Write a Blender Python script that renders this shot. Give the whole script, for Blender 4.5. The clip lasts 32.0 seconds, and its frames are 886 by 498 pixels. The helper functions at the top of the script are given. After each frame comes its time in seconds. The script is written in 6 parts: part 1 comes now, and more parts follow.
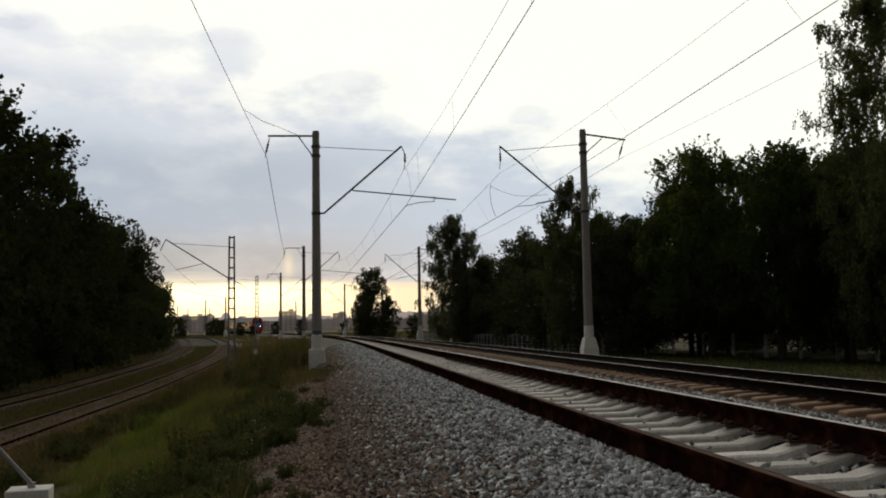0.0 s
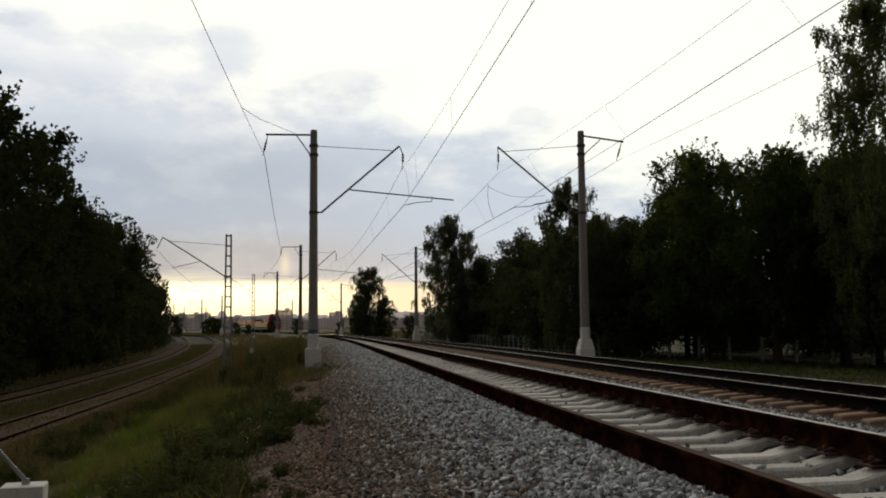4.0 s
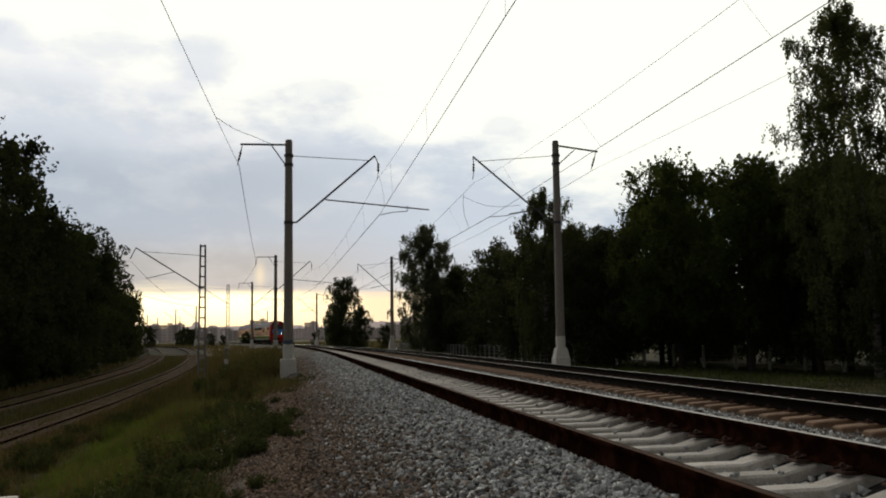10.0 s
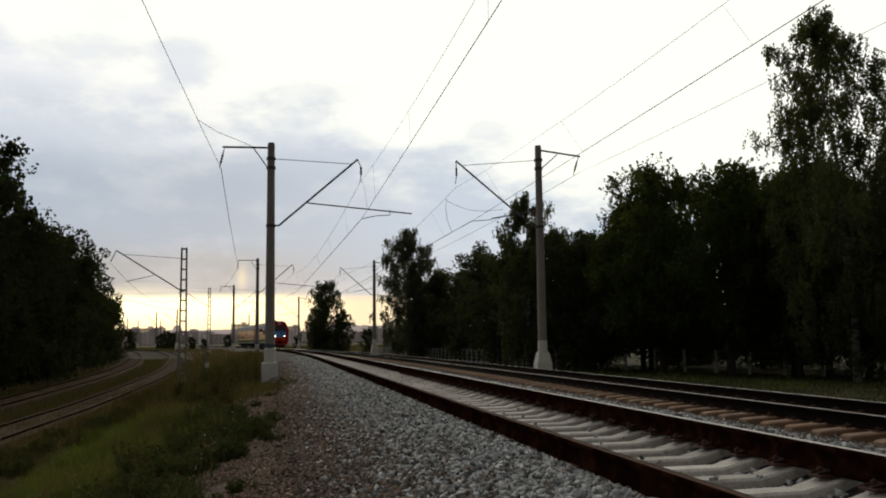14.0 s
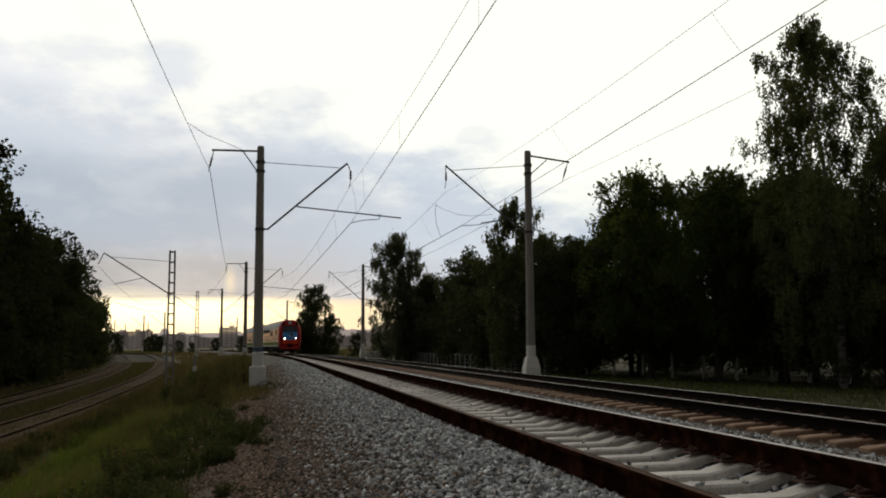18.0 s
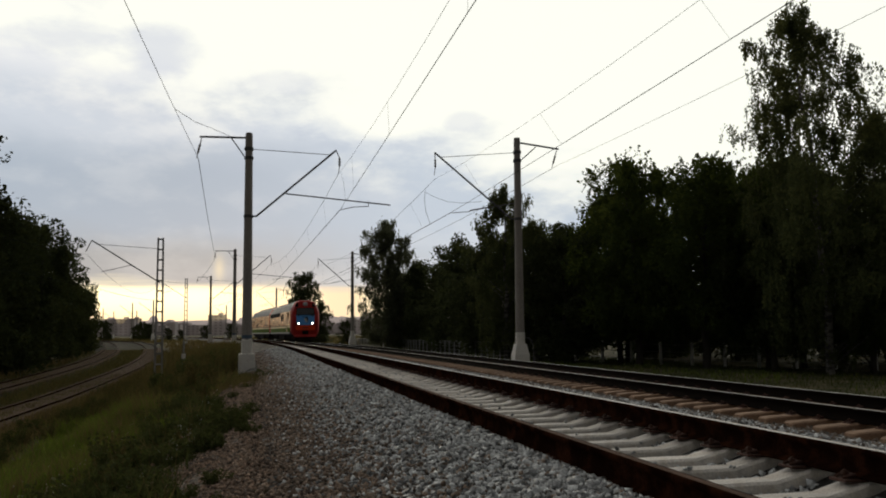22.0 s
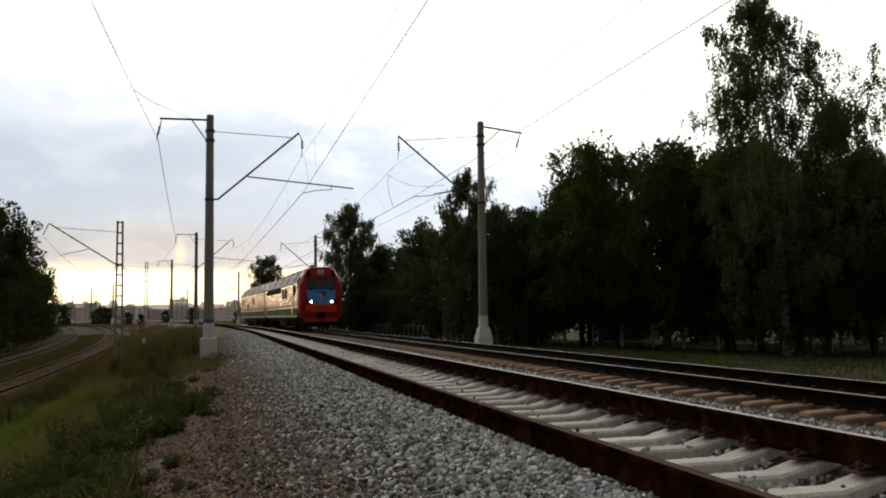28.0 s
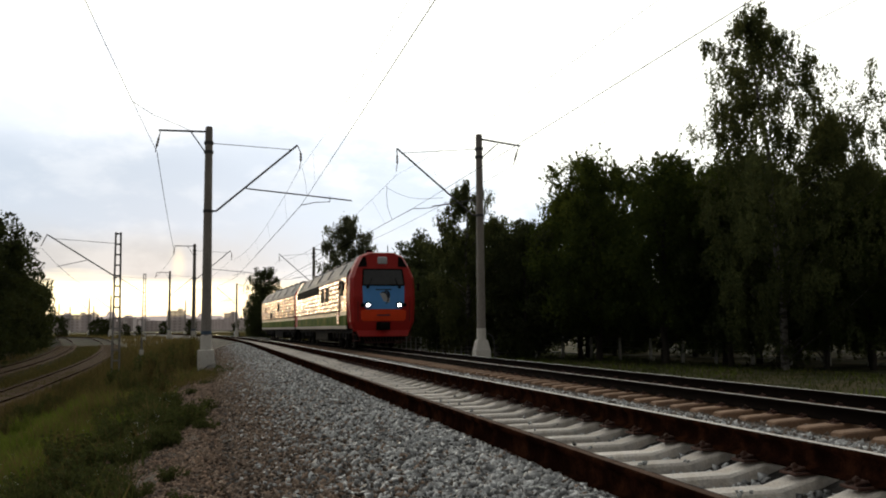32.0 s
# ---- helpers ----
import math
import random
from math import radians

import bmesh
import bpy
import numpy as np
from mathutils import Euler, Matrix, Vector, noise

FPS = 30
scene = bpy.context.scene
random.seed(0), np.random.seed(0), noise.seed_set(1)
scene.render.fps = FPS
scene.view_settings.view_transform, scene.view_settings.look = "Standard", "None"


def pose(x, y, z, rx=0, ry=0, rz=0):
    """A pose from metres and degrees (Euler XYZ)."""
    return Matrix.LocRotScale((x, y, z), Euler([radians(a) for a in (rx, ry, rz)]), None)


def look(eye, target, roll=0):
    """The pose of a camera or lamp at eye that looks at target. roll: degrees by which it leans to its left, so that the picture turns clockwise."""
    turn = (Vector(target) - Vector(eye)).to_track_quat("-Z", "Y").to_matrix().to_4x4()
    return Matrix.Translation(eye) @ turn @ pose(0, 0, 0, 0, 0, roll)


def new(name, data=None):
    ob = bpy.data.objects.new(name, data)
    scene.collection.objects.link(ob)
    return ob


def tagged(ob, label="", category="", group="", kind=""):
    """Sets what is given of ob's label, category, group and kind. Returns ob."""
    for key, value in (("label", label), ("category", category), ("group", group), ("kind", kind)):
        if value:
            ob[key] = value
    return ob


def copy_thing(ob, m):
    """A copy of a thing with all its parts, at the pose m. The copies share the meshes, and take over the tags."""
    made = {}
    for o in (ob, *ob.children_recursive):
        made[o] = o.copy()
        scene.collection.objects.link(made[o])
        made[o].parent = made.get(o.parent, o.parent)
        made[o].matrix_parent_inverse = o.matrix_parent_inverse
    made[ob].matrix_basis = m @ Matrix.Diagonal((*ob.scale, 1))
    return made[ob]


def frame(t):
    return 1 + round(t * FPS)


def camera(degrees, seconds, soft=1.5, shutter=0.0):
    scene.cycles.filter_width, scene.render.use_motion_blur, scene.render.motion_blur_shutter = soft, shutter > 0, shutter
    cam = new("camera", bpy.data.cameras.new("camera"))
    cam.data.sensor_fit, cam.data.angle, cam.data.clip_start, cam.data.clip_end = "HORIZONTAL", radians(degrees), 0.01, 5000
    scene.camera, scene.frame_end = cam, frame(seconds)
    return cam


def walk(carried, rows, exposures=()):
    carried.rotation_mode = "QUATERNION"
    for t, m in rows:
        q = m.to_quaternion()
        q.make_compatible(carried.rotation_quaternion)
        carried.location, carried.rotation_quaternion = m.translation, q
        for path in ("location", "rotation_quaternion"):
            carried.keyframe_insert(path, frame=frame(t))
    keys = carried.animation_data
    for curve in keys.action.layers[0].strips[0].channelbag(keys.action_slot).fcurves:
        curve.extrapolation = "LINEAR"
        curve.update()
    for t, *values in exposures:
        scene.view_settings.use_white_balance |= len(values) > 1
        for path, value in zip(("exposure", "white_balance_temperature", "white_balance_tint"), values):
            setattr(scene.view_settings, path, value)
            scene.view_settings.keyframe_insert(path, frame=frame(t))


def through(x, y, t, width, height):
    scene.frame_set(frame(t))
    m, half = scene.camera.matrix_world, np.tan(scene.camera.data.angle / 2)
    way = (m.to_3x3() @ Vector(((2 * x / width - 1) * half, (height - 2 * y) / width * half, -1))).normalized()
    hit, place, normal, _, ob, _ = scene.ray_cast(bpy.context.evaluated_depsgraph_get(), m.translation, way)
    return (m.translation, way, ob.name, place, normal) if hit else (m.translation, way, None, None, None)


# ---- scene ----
# ------------------------------------------------ camera and its walk
cam = camera(52.55, 32.0, soft=1.9)


def aimed(x, y, z, yaw, pitch, roll):
    """A camera pose from its place and yaw (to the left of +y), pitch (up) and roll, in degrees."""
    a, b = radians(yaw), radians(pitch)
    way = Vector((-math.sin(a) * math.cos(b), math.cos(a) * math.cos(b), math.sin(b)))
    return look((x, y, z), Vector((x, y, z)) + way, roll)


# seconds, x, y, z, yaw, pitch, roll: a hand-held stand beside the track
PATH = [
    (0.0, -0.027, 0.027, 0.728, -7.61, 4.98, -1.01),
    (0.5, -0.022, 0.034, 0.728, -7.74, 4.76, -1.05),
    (1.0, -0.027, 0.034, 0.726, -7.77, 4.62, -0.91),
    (1.5, -0.027, 0.029, 0.724, -7.92, 4.73, -0.89),
    (2.0, -0.027, 0.028, 0.725, -7.93, 4.91, -0.90),
    (2.5, -0.022, 0.031, 0.725, -7.97, 4.91, -0.81),
    (3.0, -0.030, 0.022, 0.728, -7.92, 4.89, -0.68),
    (3.5, -0.030, 0.032, 0.724, -7.78, 4.95, -0.51),
    (5.5, -0.034, 0.021, 0.726, -8.17, 5.21, -0.46),
    (6.0, -0.032, 0.013, 0.728, -8.49, 5.36, -0.46),
    (6.5, -0.026, 0.020, 0.726, -8.84, 5.42, -0.55),
    (7.0, -0.026, 0.023, 0.727, -8.97, 5.32, -0.61),
    (7.5, -0.023, 0.024, 0.728, -9.26, 5.43, -0.73),
    (8.0, -0.022, 0.033, 0.726, -9.18, 5.53, -0.83),
    (8.5, -0.027, 0.021, 0.726, -9.38, 5.48, -0.71),
    (9.0, -0.027, 0.020, 0.726, -9.28, 5.60, -0.70),
    (9.5, -0.029, 0.016, 0.730, -9.26, 5.70, -0.79),
    (10.0, -0.027, 0.019, 0.729, -9.36, 5.59, -0.82),
    (10.5, -0.023, 0.025, 0.726, -9.34, 5.58, -0.84),
    (11.0, -0.028, 0.025, 0.725, -9.30, 5.63, -0.85),
    (11.5, -0.025, 0.022, 0.726, -9.33, 5.48, -0.73),
    (12.0, -0.028, 0.020, 0.725, -9.51, 5.59, -0.48),
    (12.5, -0.022, 0.023, 0.725, -9.72, 5.75, -0.52),
    (13.0, -0.024, 0.016, 0.729, -9.94, 5.75, -0.61),
    (13.5, -0.019, 0.017, 0.726, -10.38, 5.68, -0.55),
    (14.0, -0.018, 0.016, 0.727, -10.47, 5.83, -0.70),
    (14.5, -0.017, 0.015, 0.728, -10.60, 5.88, -0.53),
    (16.5, -0.023, 0.007, 0.729, -10.82, 5.79, -0.38),
    (17.0, -0.027, 0.004, 0.728, -10.89, 5.91, -0.32),
    (17.5, -0.025, 0.004, 0.724, -10.94, 5.92, -0.50),
    (18.0, -0.022, -0.003, 0.730, -11.17, 6.11, -0.42),
    (18.5, -0.018, -0.003, 0.730, -11.34, 6.11, -1.03),
    (19.0, -0.020, 0.004, 0.725, -11.22, 5.84, -0.88),
    (19.5, -0.012, 0.010, 0.724, -11.50, 5.72, -0.96),
    (20.0, -0.011, 0.011, 0.724, -11.50, 5.45, -1.04),
    (20.5, -0.006, 0.011, 0.725, -11.44, 5.35, -0.92),
    (21.0, -0.006, 0.011, 0.725, -11.50, 5.33, -0.82),
    (21.5, -0.012, 0.007, 0.727, -11.55, 5.36, -0.52),
    (22.0, -0.012, 0.011, 0.724, -11.84, 5.29, -0.52),
    (22.5, -0.008, 0.010, 0.723, -11.93, 5.20, -0.66),
    (23.0, -0.006, 0.009, 0.719, -11.96, 4.79, -0.83),
    (23.5, -0.002, 0.013, 0.717, -12.37, 4.52, -0.69),
    (24.0, -0.005, 0.013, 0.717, -12.23, 4.54, -0.77),
    (24.5, -0.007, 0.008, 0.718, -12.33, 4.79, -0.79),
    (25.0, -0.001, 0.007, 0.721, -12.79, 5.00, -0.80),
    (25.5, -0.000, 0.005, 0.725, -13.28, 5.11, -0.48),
    (27.5, -0.001, 0.002, 0.721, -13.93, 4.46, -0.78),
    (28.0, 0.000, 0.000, 0.720, -14.15, 4.23, -0.67),
    (28.5, 0.001, -0.003, 0.723, -13.99, 4.56, -0.82),
    (29.0, 0.006, -0.007, 0.720, -14.46, 4.51, -0.83),
    (29.5, 0.002, -0.012, 0.722, -14.41, 4.52, -0.78),
    (30.0, 0.001, -0.010, 0.721, -14.57, 4.49, -0.78),
    (30.5, -0.001, -0.007, 0.718, -14.20, 4.45, -0.73),
    (31.0, -0.003, -0.012, 0.720, -14.01, 4.51, -0.74),
    (31.5, 0.005, -0.003, 0.723, -14.06, 4.71, -0.81),
    (32.0, 0.009, -0.002, 0.726, -14.26, 5.01, -0.50),
]
EXPOSURES = ((0.0, -0.04), (6.0, -0.03), (13.0, -0.02), (18.0, -0.02), (20.0, -0.14), (22.0, -0.10), (25.0, 0.22), (28.0, 0.36), (32.0, 0.50))
walk(cam, [(row[0], aimed(*row[1:])) for row in PATH], exposures=EXPOSURES)

# ------------------------------------------------ sky, sun
SUN_YAW, SUN_UP = 2.0, 4.0


def make_world():
    world = bpy.data.worlds.new("evening_sky")
    scene.world = world
    world.use_nodes = True
    nt = world.node_tree
    nt.nodes.clear()
    N, L = nt.nodes.new, nt.links.new

    def val(node, i, v):
        node.inputs[i].default_value = v

    def math_node(op, a, b=None, clamp=False):
        n = N("ShaderNodeMath")
        n.operation, n.use_clamp = op, clamp
        for k, v in enumerate((a, b)):
            if v is None:
                continue
            if isinstance(v, (int, float)):
                val(n, k, v)
            else:
                L(v, n.inputs[k])
        return n.outputs[0]

    def mix(fac, a, b):
        n = N("ShaderNodeMix")
        n.data_type = "RGBA"
        if isinstance(fac, float):
            n.inputs[0].default_value = fac
        else:
            L(fac, n.inputs[0])
        for k, v in ((6, a), (7, b)):
            if isinstance(v, tuple):
                n.inputs[k].default_value = (*v, 1)
            else:
                L(v, n.inputs[k])
        return n.outputs[2]

    def step(v, lo, hi):
        n = N("ShaderNodeMapRange")
        n.interpolation_type = "SMOOTHSTEP"
        L(v, n.inputs[0])
        val(n, 1, lo), val(n, 2, hi), val(n, 3, 0.0), val(n, 4, 1.0)
        return n.outputs[0]

    co = N("ShaderNodeTexCoord").outputs["Generated"]
    sep = N("ShaderNodeSeparateXYZ")
    L(co, sep.inputs[0])
    x, y, z = sep.outputs
    # cloud layers, drawn out sideways
    flat = N("ShaderNodeCombineXYZ")
    L(x, flat.inputs[0])
    L(math_node("MULTIPLY", y, 0.6), flat.inputs[1])
    L(math_node("MULTIPLY", z, 2.3), flat.inputs[2])

    def cloud(scale, detail, shift):
        m = N("ShaderNodeMapping")
        L(flat.outputs[0], m.inputs[0])
        m.inputs["Location"].default_value = (shift, shift * 0.7, shift * 0.3)
        n = N("ShaderNodeTexNoise")
        L(m.outputs[0], n.inputs["Vector"])
        n.inputs["Scale"].default_value, n.inputs["Detail"].default_value = scale, detail
        n.inputs["Roughness"].default_value = 0.58
        return n.outputs["Fac"]

    big, small = cloud(3.0, 5, 3.1), cloud(7.5, 9, 8.3)
    wob = math_node("MULTIPLY", math_node("SUBTRACT", big, 0.5), 0.10)
    h = math_node("ADD", z, wob)
    deck = mix(step(h, 0.075, 0.125), (0.455, 0.475, 0.495), (0.47, 0.545, 0.64))
    deck = mix(step(h, 0.16, 0.22), deck, (0.70, 0.755, 0.83))
    deck = mix(step(h, 0.24, 0.30), deck, (0.94, 0.955, 0.975))
    # thinner cloud toward the brighter side
    deck = mix(math_node("MULTIPLY", step(x, -0.10, 0.22), 0.50), deck, (0.75, 0.835, 0.94))
    high = step(z, 0.15, 0.27)
    deck = mix(math_node("MULTIPLY", step(small, 0.48, 0.64), math_node("ADD", math_node("MULTIPLY", high, 0.45), 0.16)), deck, (0.97, 0.97, 0.96))
    deck = mix(math_node("MULTIPLY", step(small, 0.455, 0.37), math_node("ADD", math_node("MULTIPLY", high, 0.28), 0.08)), deck, (0.50, 0.565, 0.68))
    arg = math_node("ADD", math_node("ADD", math_node("MULTIPLY", x, 0.45), math_node("MULTIPLY", math_node("SUBTRACT", z, 0.204), 1.75)), math_node("MULTIPLY", math_node("SUBTRACT", small, 0.5), 0.36))
    bright = step(arg, 0.0, 0.14)
    deck = mix(bright, deck, (1.14, 1.145, 1.04))
    # a few small grey clouds adrift before the bright sky
    for cx, cz, wide, tall, share in ((-0.097, 0.291, 0.052, 0.030, 0.70), (-0.194, 0.297, 0.066, 0.022, 0.55), (0.026, 0.270, 0.036, 0.012, 0.35), (0.222, 0.232, 0.024, 0.012, 0.4), (-0.275, 0.300, 0.036, 0.018, 0.45)):
        ex, ez = math_node("DIVIDE", math_node("SUBTRACT", x, cx), wide), math_node("DIVIDE", math_node("SUBTRACT", z, cz), tall)
        far_out = math_node("ADD", math_node("ADD", math_node("MULTIPLY", ex, ex), math_node("MULTIPLY", ez, ez)), math_node("MULTIPLY", math_node("SUBTRACT", small, 0.5), 3.2))
        deck = mix(math_node("MULTIPLY", math_node("MULTIPLY", step(far_out, 1.15, 0.1), share), math_node("GREATER_THAN", y, 0.0)), deck, (0.74, 0.78, 0.87))
    # the clear gap over the horizon where the sun stands
    glow = mix(step(z, 0.0, 0.040), (1.32, 0.99, 0.58), (2.0, 1.72, 1.04))
    glow = mix(step(x, -0.08, 0.10), glow, (1.12, 0.93, 0.62))
    glow = mix(step(x, 0.10, 0.24), glow, (0.74, 0.66, 0.54))
    streak = N("ShaderNodeMapping")
    L(co, streak.inputs[0])
    streak.inputs["Scale"].default_value = (5.0, 5.0, 60.0)
    ragged = N("ShaderNodeTexNoise")
    L(streak.outputs[0], ragged.inputs["Vector"])
    ragged.inputs["Scale"].default_value, ragged.inputs["Detail"].default_value = 1.0, 5
    edge = math_node("ADD", z, math_node("MULTIPLY", math_node("SUBTRACT", ragged.outputs["Fac"], 0.5), 0.030))
    sky = mix(step(edge, 0.042, 0.062), glow, deck)
    # a soft pillar of light over the hidden sun
    dx = math_node("DIVIDE", math_node("SUBTRACT", x, -0.0385), 0.0055)
    dz = math_node("DIVIDE", math_node("SUBTRACT", z, 0.070), 0.013)
    spread = math_node("ADD", math_node("MULTIPLY", dx, dx), math_node("MULTIPLY", dz, dz))
    ahead = math_node("GREATER_THAN", y, 0.0)
    sky = mix(math_node("MULTIPLY", math_node("MULTIPLY", math_node("POWER", 2.718, math_node("MULTIPLY", spread, -1.0)), 0.6), ahead), sky, (1.05, 0.90, 0.62))
    # dusk: the sky falls off overhead and away from the sunset
    sky = mix(step(z, 0.40, 0.72), sky, (0.64, 0.612, 0.57))
    sky = mix(step(y, 0.60, -0.10), sky, (0.130, 0.126, 0.119))
    air = N("ShaderNodeTexSky")
    air.sky_type, air.sun_disc = "NISHITA", False
    air.sun_elevation, air.sun_rotation = radians(SUN_UP), radians(-SUN_YAW)
    back, back2, both, out = N("ShaderNodeBackground"), N("ShaderNodeBackground"), N("ShaderNodeMixShader"), N("ShaderNodeOutputWorld")
    L(sky, back.inputs[0])
    L(air.outputs[0], back2.inputs[0])
    val(back, 1, 1.0), val(back2, 1, 0.05)
    val(both, 0, 0.06)
    L(back.outputs[0], both.inputs[1]), L(back2.outputs[0], both.inputs[2])
    L(both.outputs[0], out.inputs[0])


make_world()
sun_data = bpy.data.lights.new("sun", "SUN")
sun_data.energy, sun_data.angle, sun_data.color = 0.5, radians(10), (1.0, 0.82, 0.55)
sun = new("sun", sun_data)
sun.matrix_world = look((0, 0, 0), (math.sin(radians(SUN_YAW)), -math.cos(radians(SUN_YAW)), -math.tan(radians(SUN_UP))))

# ------------------------------------------------ materials
def material(name, colour, rough=0.8, metal=0.0, vary=0.25, scale=4.0, fine=40.0, bump=0.3, second=None, patch=(0.45, 0.62), spots=0.0, per_object=0.0,
             per_island=0.0, coat=0.0, spec=0.5, stretch=(1, 1, 1)):
    """A surface with stains at one scale, grain at another and relief from the grain."""
    m = bpy.data.materials.new(name)
    m.use_nodes = True
    nt = m.node_tree
    N, L = nt.nodes.new, nt.links.new
    b = nt.nodes["Principled BSDF"]
    co = N("ShaderNodeTexCoord")
    place = N("ShaderNodeMapping")
    place.inputs["Scale"].default_value = stretch
    L(co.outputs["Object"], place.inputs[0])

    def noise_tex(sc, detail):
        n = N("ShaderNodeTexNoise")
        L(place.outputs[0], n.inputs["Vector"])
        n.inputs["Scale"].default_value, n.inputs["Detail"].default_value = sc, detail
        return n.outputs["Fac"]

    def mapped(v, a, c, lo, hi):
        n = N("ShaderNodeMapRange")
        L(v, n.inputs[0])
        for k, w in enumerate((a, c, lo, hi)):
            n.inputs[k + 1].default_value = w
        return n.outputs[0]

    def mix(fac, a, c, mode="MIX"):
        n = N("ShaderNodeMix")
        n.data_type, n.blend_type = "RGBA", mode
        if isinstance(fac, float):
            n.inputs[0].default_value = fac
        else:
            L(fac, n.inputs[0])
        for k, w in ((6, a), (7, c)):
            if isinstance(w, tuple):
                n.inputs[k].default_value = (*w, 1)
            else:
                L(w, n.inputs[k])
        return n.outputs[2]

    def grey(v):
        n = N("ShaderNodeCombineColor")
        for k in range(3):
            L(v, n.inputs[k])
        return n.outputs[0]

    coarse, grain = noise_tex(scale, 5), noise_tex(fine, 6)
    col = tuple(colour)
    if second:
        col = mix(mapped(coarse, patch[0], patch[1], 0, 1), col, tuple(second))
    lo, hi = 1 - vary, 1 + vary
    col = mix(1.0, col, grey(mapped(coarse, 0.3, 0.7, lo, hi)), "MULTIPLY")
    col = mix(1.0, col, grey(mapped(grain, 0.3, 0.7, lo, hi)), "MULTIPLY")
    if per_object:
        col = mix(1.0, col, grey(mapped(N("ShaderNodeObjectInfo").outputs["Random"], 0, 1, 1 - per_object, 1 + per_object)), "MULTIPLY")
    if per_island:
        col = mix(1.0, col, grey(mapped(N("ShaderNodeNewGeometry").outputs["Random Per Island"], 0, 1, 1 - per_island, 1 + per_island)), "MULTIPLY")
    L(col, b.inputs["Base Color"])
    L(mapped(grain, 0.3, 0.7, max(0.02, rough - 0.1), min(1.0, rough + 0.1)), b.inputs["Roughness"])
    b.inputs["Metallic"].default_value = metal
    b.inputs["Coat Weight"].default_value = coat
    b.inputs["Coat Roughness"].default_value = 0.08
    b.inputs["Specular IOR Level"].default_value = spec
    if bump:
        n = N("ShaderNodeBump")
        n.inputs["Strength"].default_value, n.inputs["Distance"].default_value = bump, 0.02
        L(grain, n.inputs["Height"])
        L(n.outputs[0], b.inputs["Normal"])
    return m


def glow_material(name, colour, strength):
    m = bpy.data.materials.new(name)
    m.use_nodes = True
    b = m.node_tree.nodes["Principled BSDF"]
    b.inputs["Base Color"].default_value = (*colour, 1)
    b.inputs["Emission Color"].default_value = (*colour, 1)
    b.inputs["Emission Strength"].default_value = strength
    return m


def leaf_material(name, colour, through, share=0.3, **more):
    m = material(name, colour, 0.9, vary=0.25, fine=4, bump=0, spec=0.06, **{"scale": 0.6, "per_island": 0.4, **more})
    nt = m.node_tree
    b = nt.nodes["Principled BSDF"]
    t, add = nt.nodes.new("ShaderNodeBsdfTranslucent"), nt.nodes.new("ShaderNodeMixShader")
    t.inputs[0].default_value = (*through, 1)
    add.inputs[0].default_value = share
    out = next(n for n in nt.nodes if n.type == "OUTPUT_MATERIAL")
    nt.links.new(b.outputs[0], add.inputs[1]), nt.links.new(t.outputs[0], add.inputs[2])
    nt.links.new(add.outputs[0], out.inputs[0])
    return m


BROWN_STONE = material("rusty_ballast_stone", (0.205, 0.152, 0.114), 0.9, vary=0.25, scale=9, fine=90, bump=0.4, per_island=0.85)
STONE = material("ballast_stone", (0.375, 0.39, 0.395), 0.58, vary=0.25, scale=9, fine=90, bump=0.5, per_island=0.9)
# much darker than the stones, so shade is painted into their gaps
BALLAST = material("ballast_ground", (0.032, 0.030, 0.028), 0.95, vary=0.35, scale=2.2, fine=26, bump=1.0, second=(0.066, 0.056, 0.046))
BALLAST_OLD = material("old_ballast", (0.065, 0.047, 0.034), 0.95, vary=0.35, scale=1.8, fine=26, bump=1.0, second=(0.10, 0.09, 0.08))
BALLAST_LEFT = material("weedy_ballast", (0.036, 0.025, 0.016), 0.95, vary=0.4, scale=0.7, fine=16, bump=0.9, second=(0.032, 0.040, 0.018), spec=0.1)
PATH_DIRT = material("path_dirt", (0.112, 0.076, 0.052), 0.95, vary=0.3, scale=3.5, fine=40, bump=0.8, second=(0.075, 0.062, 0.046))
GROUND = material("grassy_ground", (0.055, 0.056, 0.025), 0.95, vary=0.35, scale=0.5, fine=8, bump=0.8, second=(0.10, 0.08, 0.042), spec=0.1)
GRASS = leaf_material("grass_blades", (0.092, 0.128, 0.023), (0.17, 0.22, 0.034), 0.42, scale=0.30, second=(0.160, 0.120, 0.050), patch=(0.54, 0.66))
WEED = leaf_material("weed_leaves", (0.062, 0.075, 0.028), (0.095, 0.110, 0.032), 0.36, scale=1.0)
DRY = leaf_material("dry_stems", (0.130, 0.098, 0.046), (0.20, 0.150, 0.058), 0.40, scale=1.0)
BROWN_WEED = leaf_material("brown_weeds", (0.105, 0.088, 0.038), (0.165, 0.135, 0.046), 0.38, scale=0.8)
CONCRETE = material("sleeper_concrete", (0.86, 0.82, 0.76), 0.85, vary=0.17, scale=7, fine=60, bump=0.3, second=(0.66, 0.61, 0.54), per_object=0.2)
OLD_CONCRETE = material("rusty_old_concrete", (0.35, 0.225, 0.145), 0.9, vary=0.25, scale=6, fine=50, bump=0.3, second=(0.30, 0.19, 0.12), per_object=0.15)
LEFT_SLEEPER = material("dusty_sleeper", (0.145, 0.095, 0.06), 0.9, vary=0.2, scale=4, fine=40, bump=0.3, per_island=0.2)
CLIP_RUST = material("flaking_clip_rust", (0.075, 0.030, 0.019), 0.9, 0.0, vary=0.35, scale=12, fine=90, bump=0.4, second=(0.05, 0.022, 0.014), per_object=0.3)
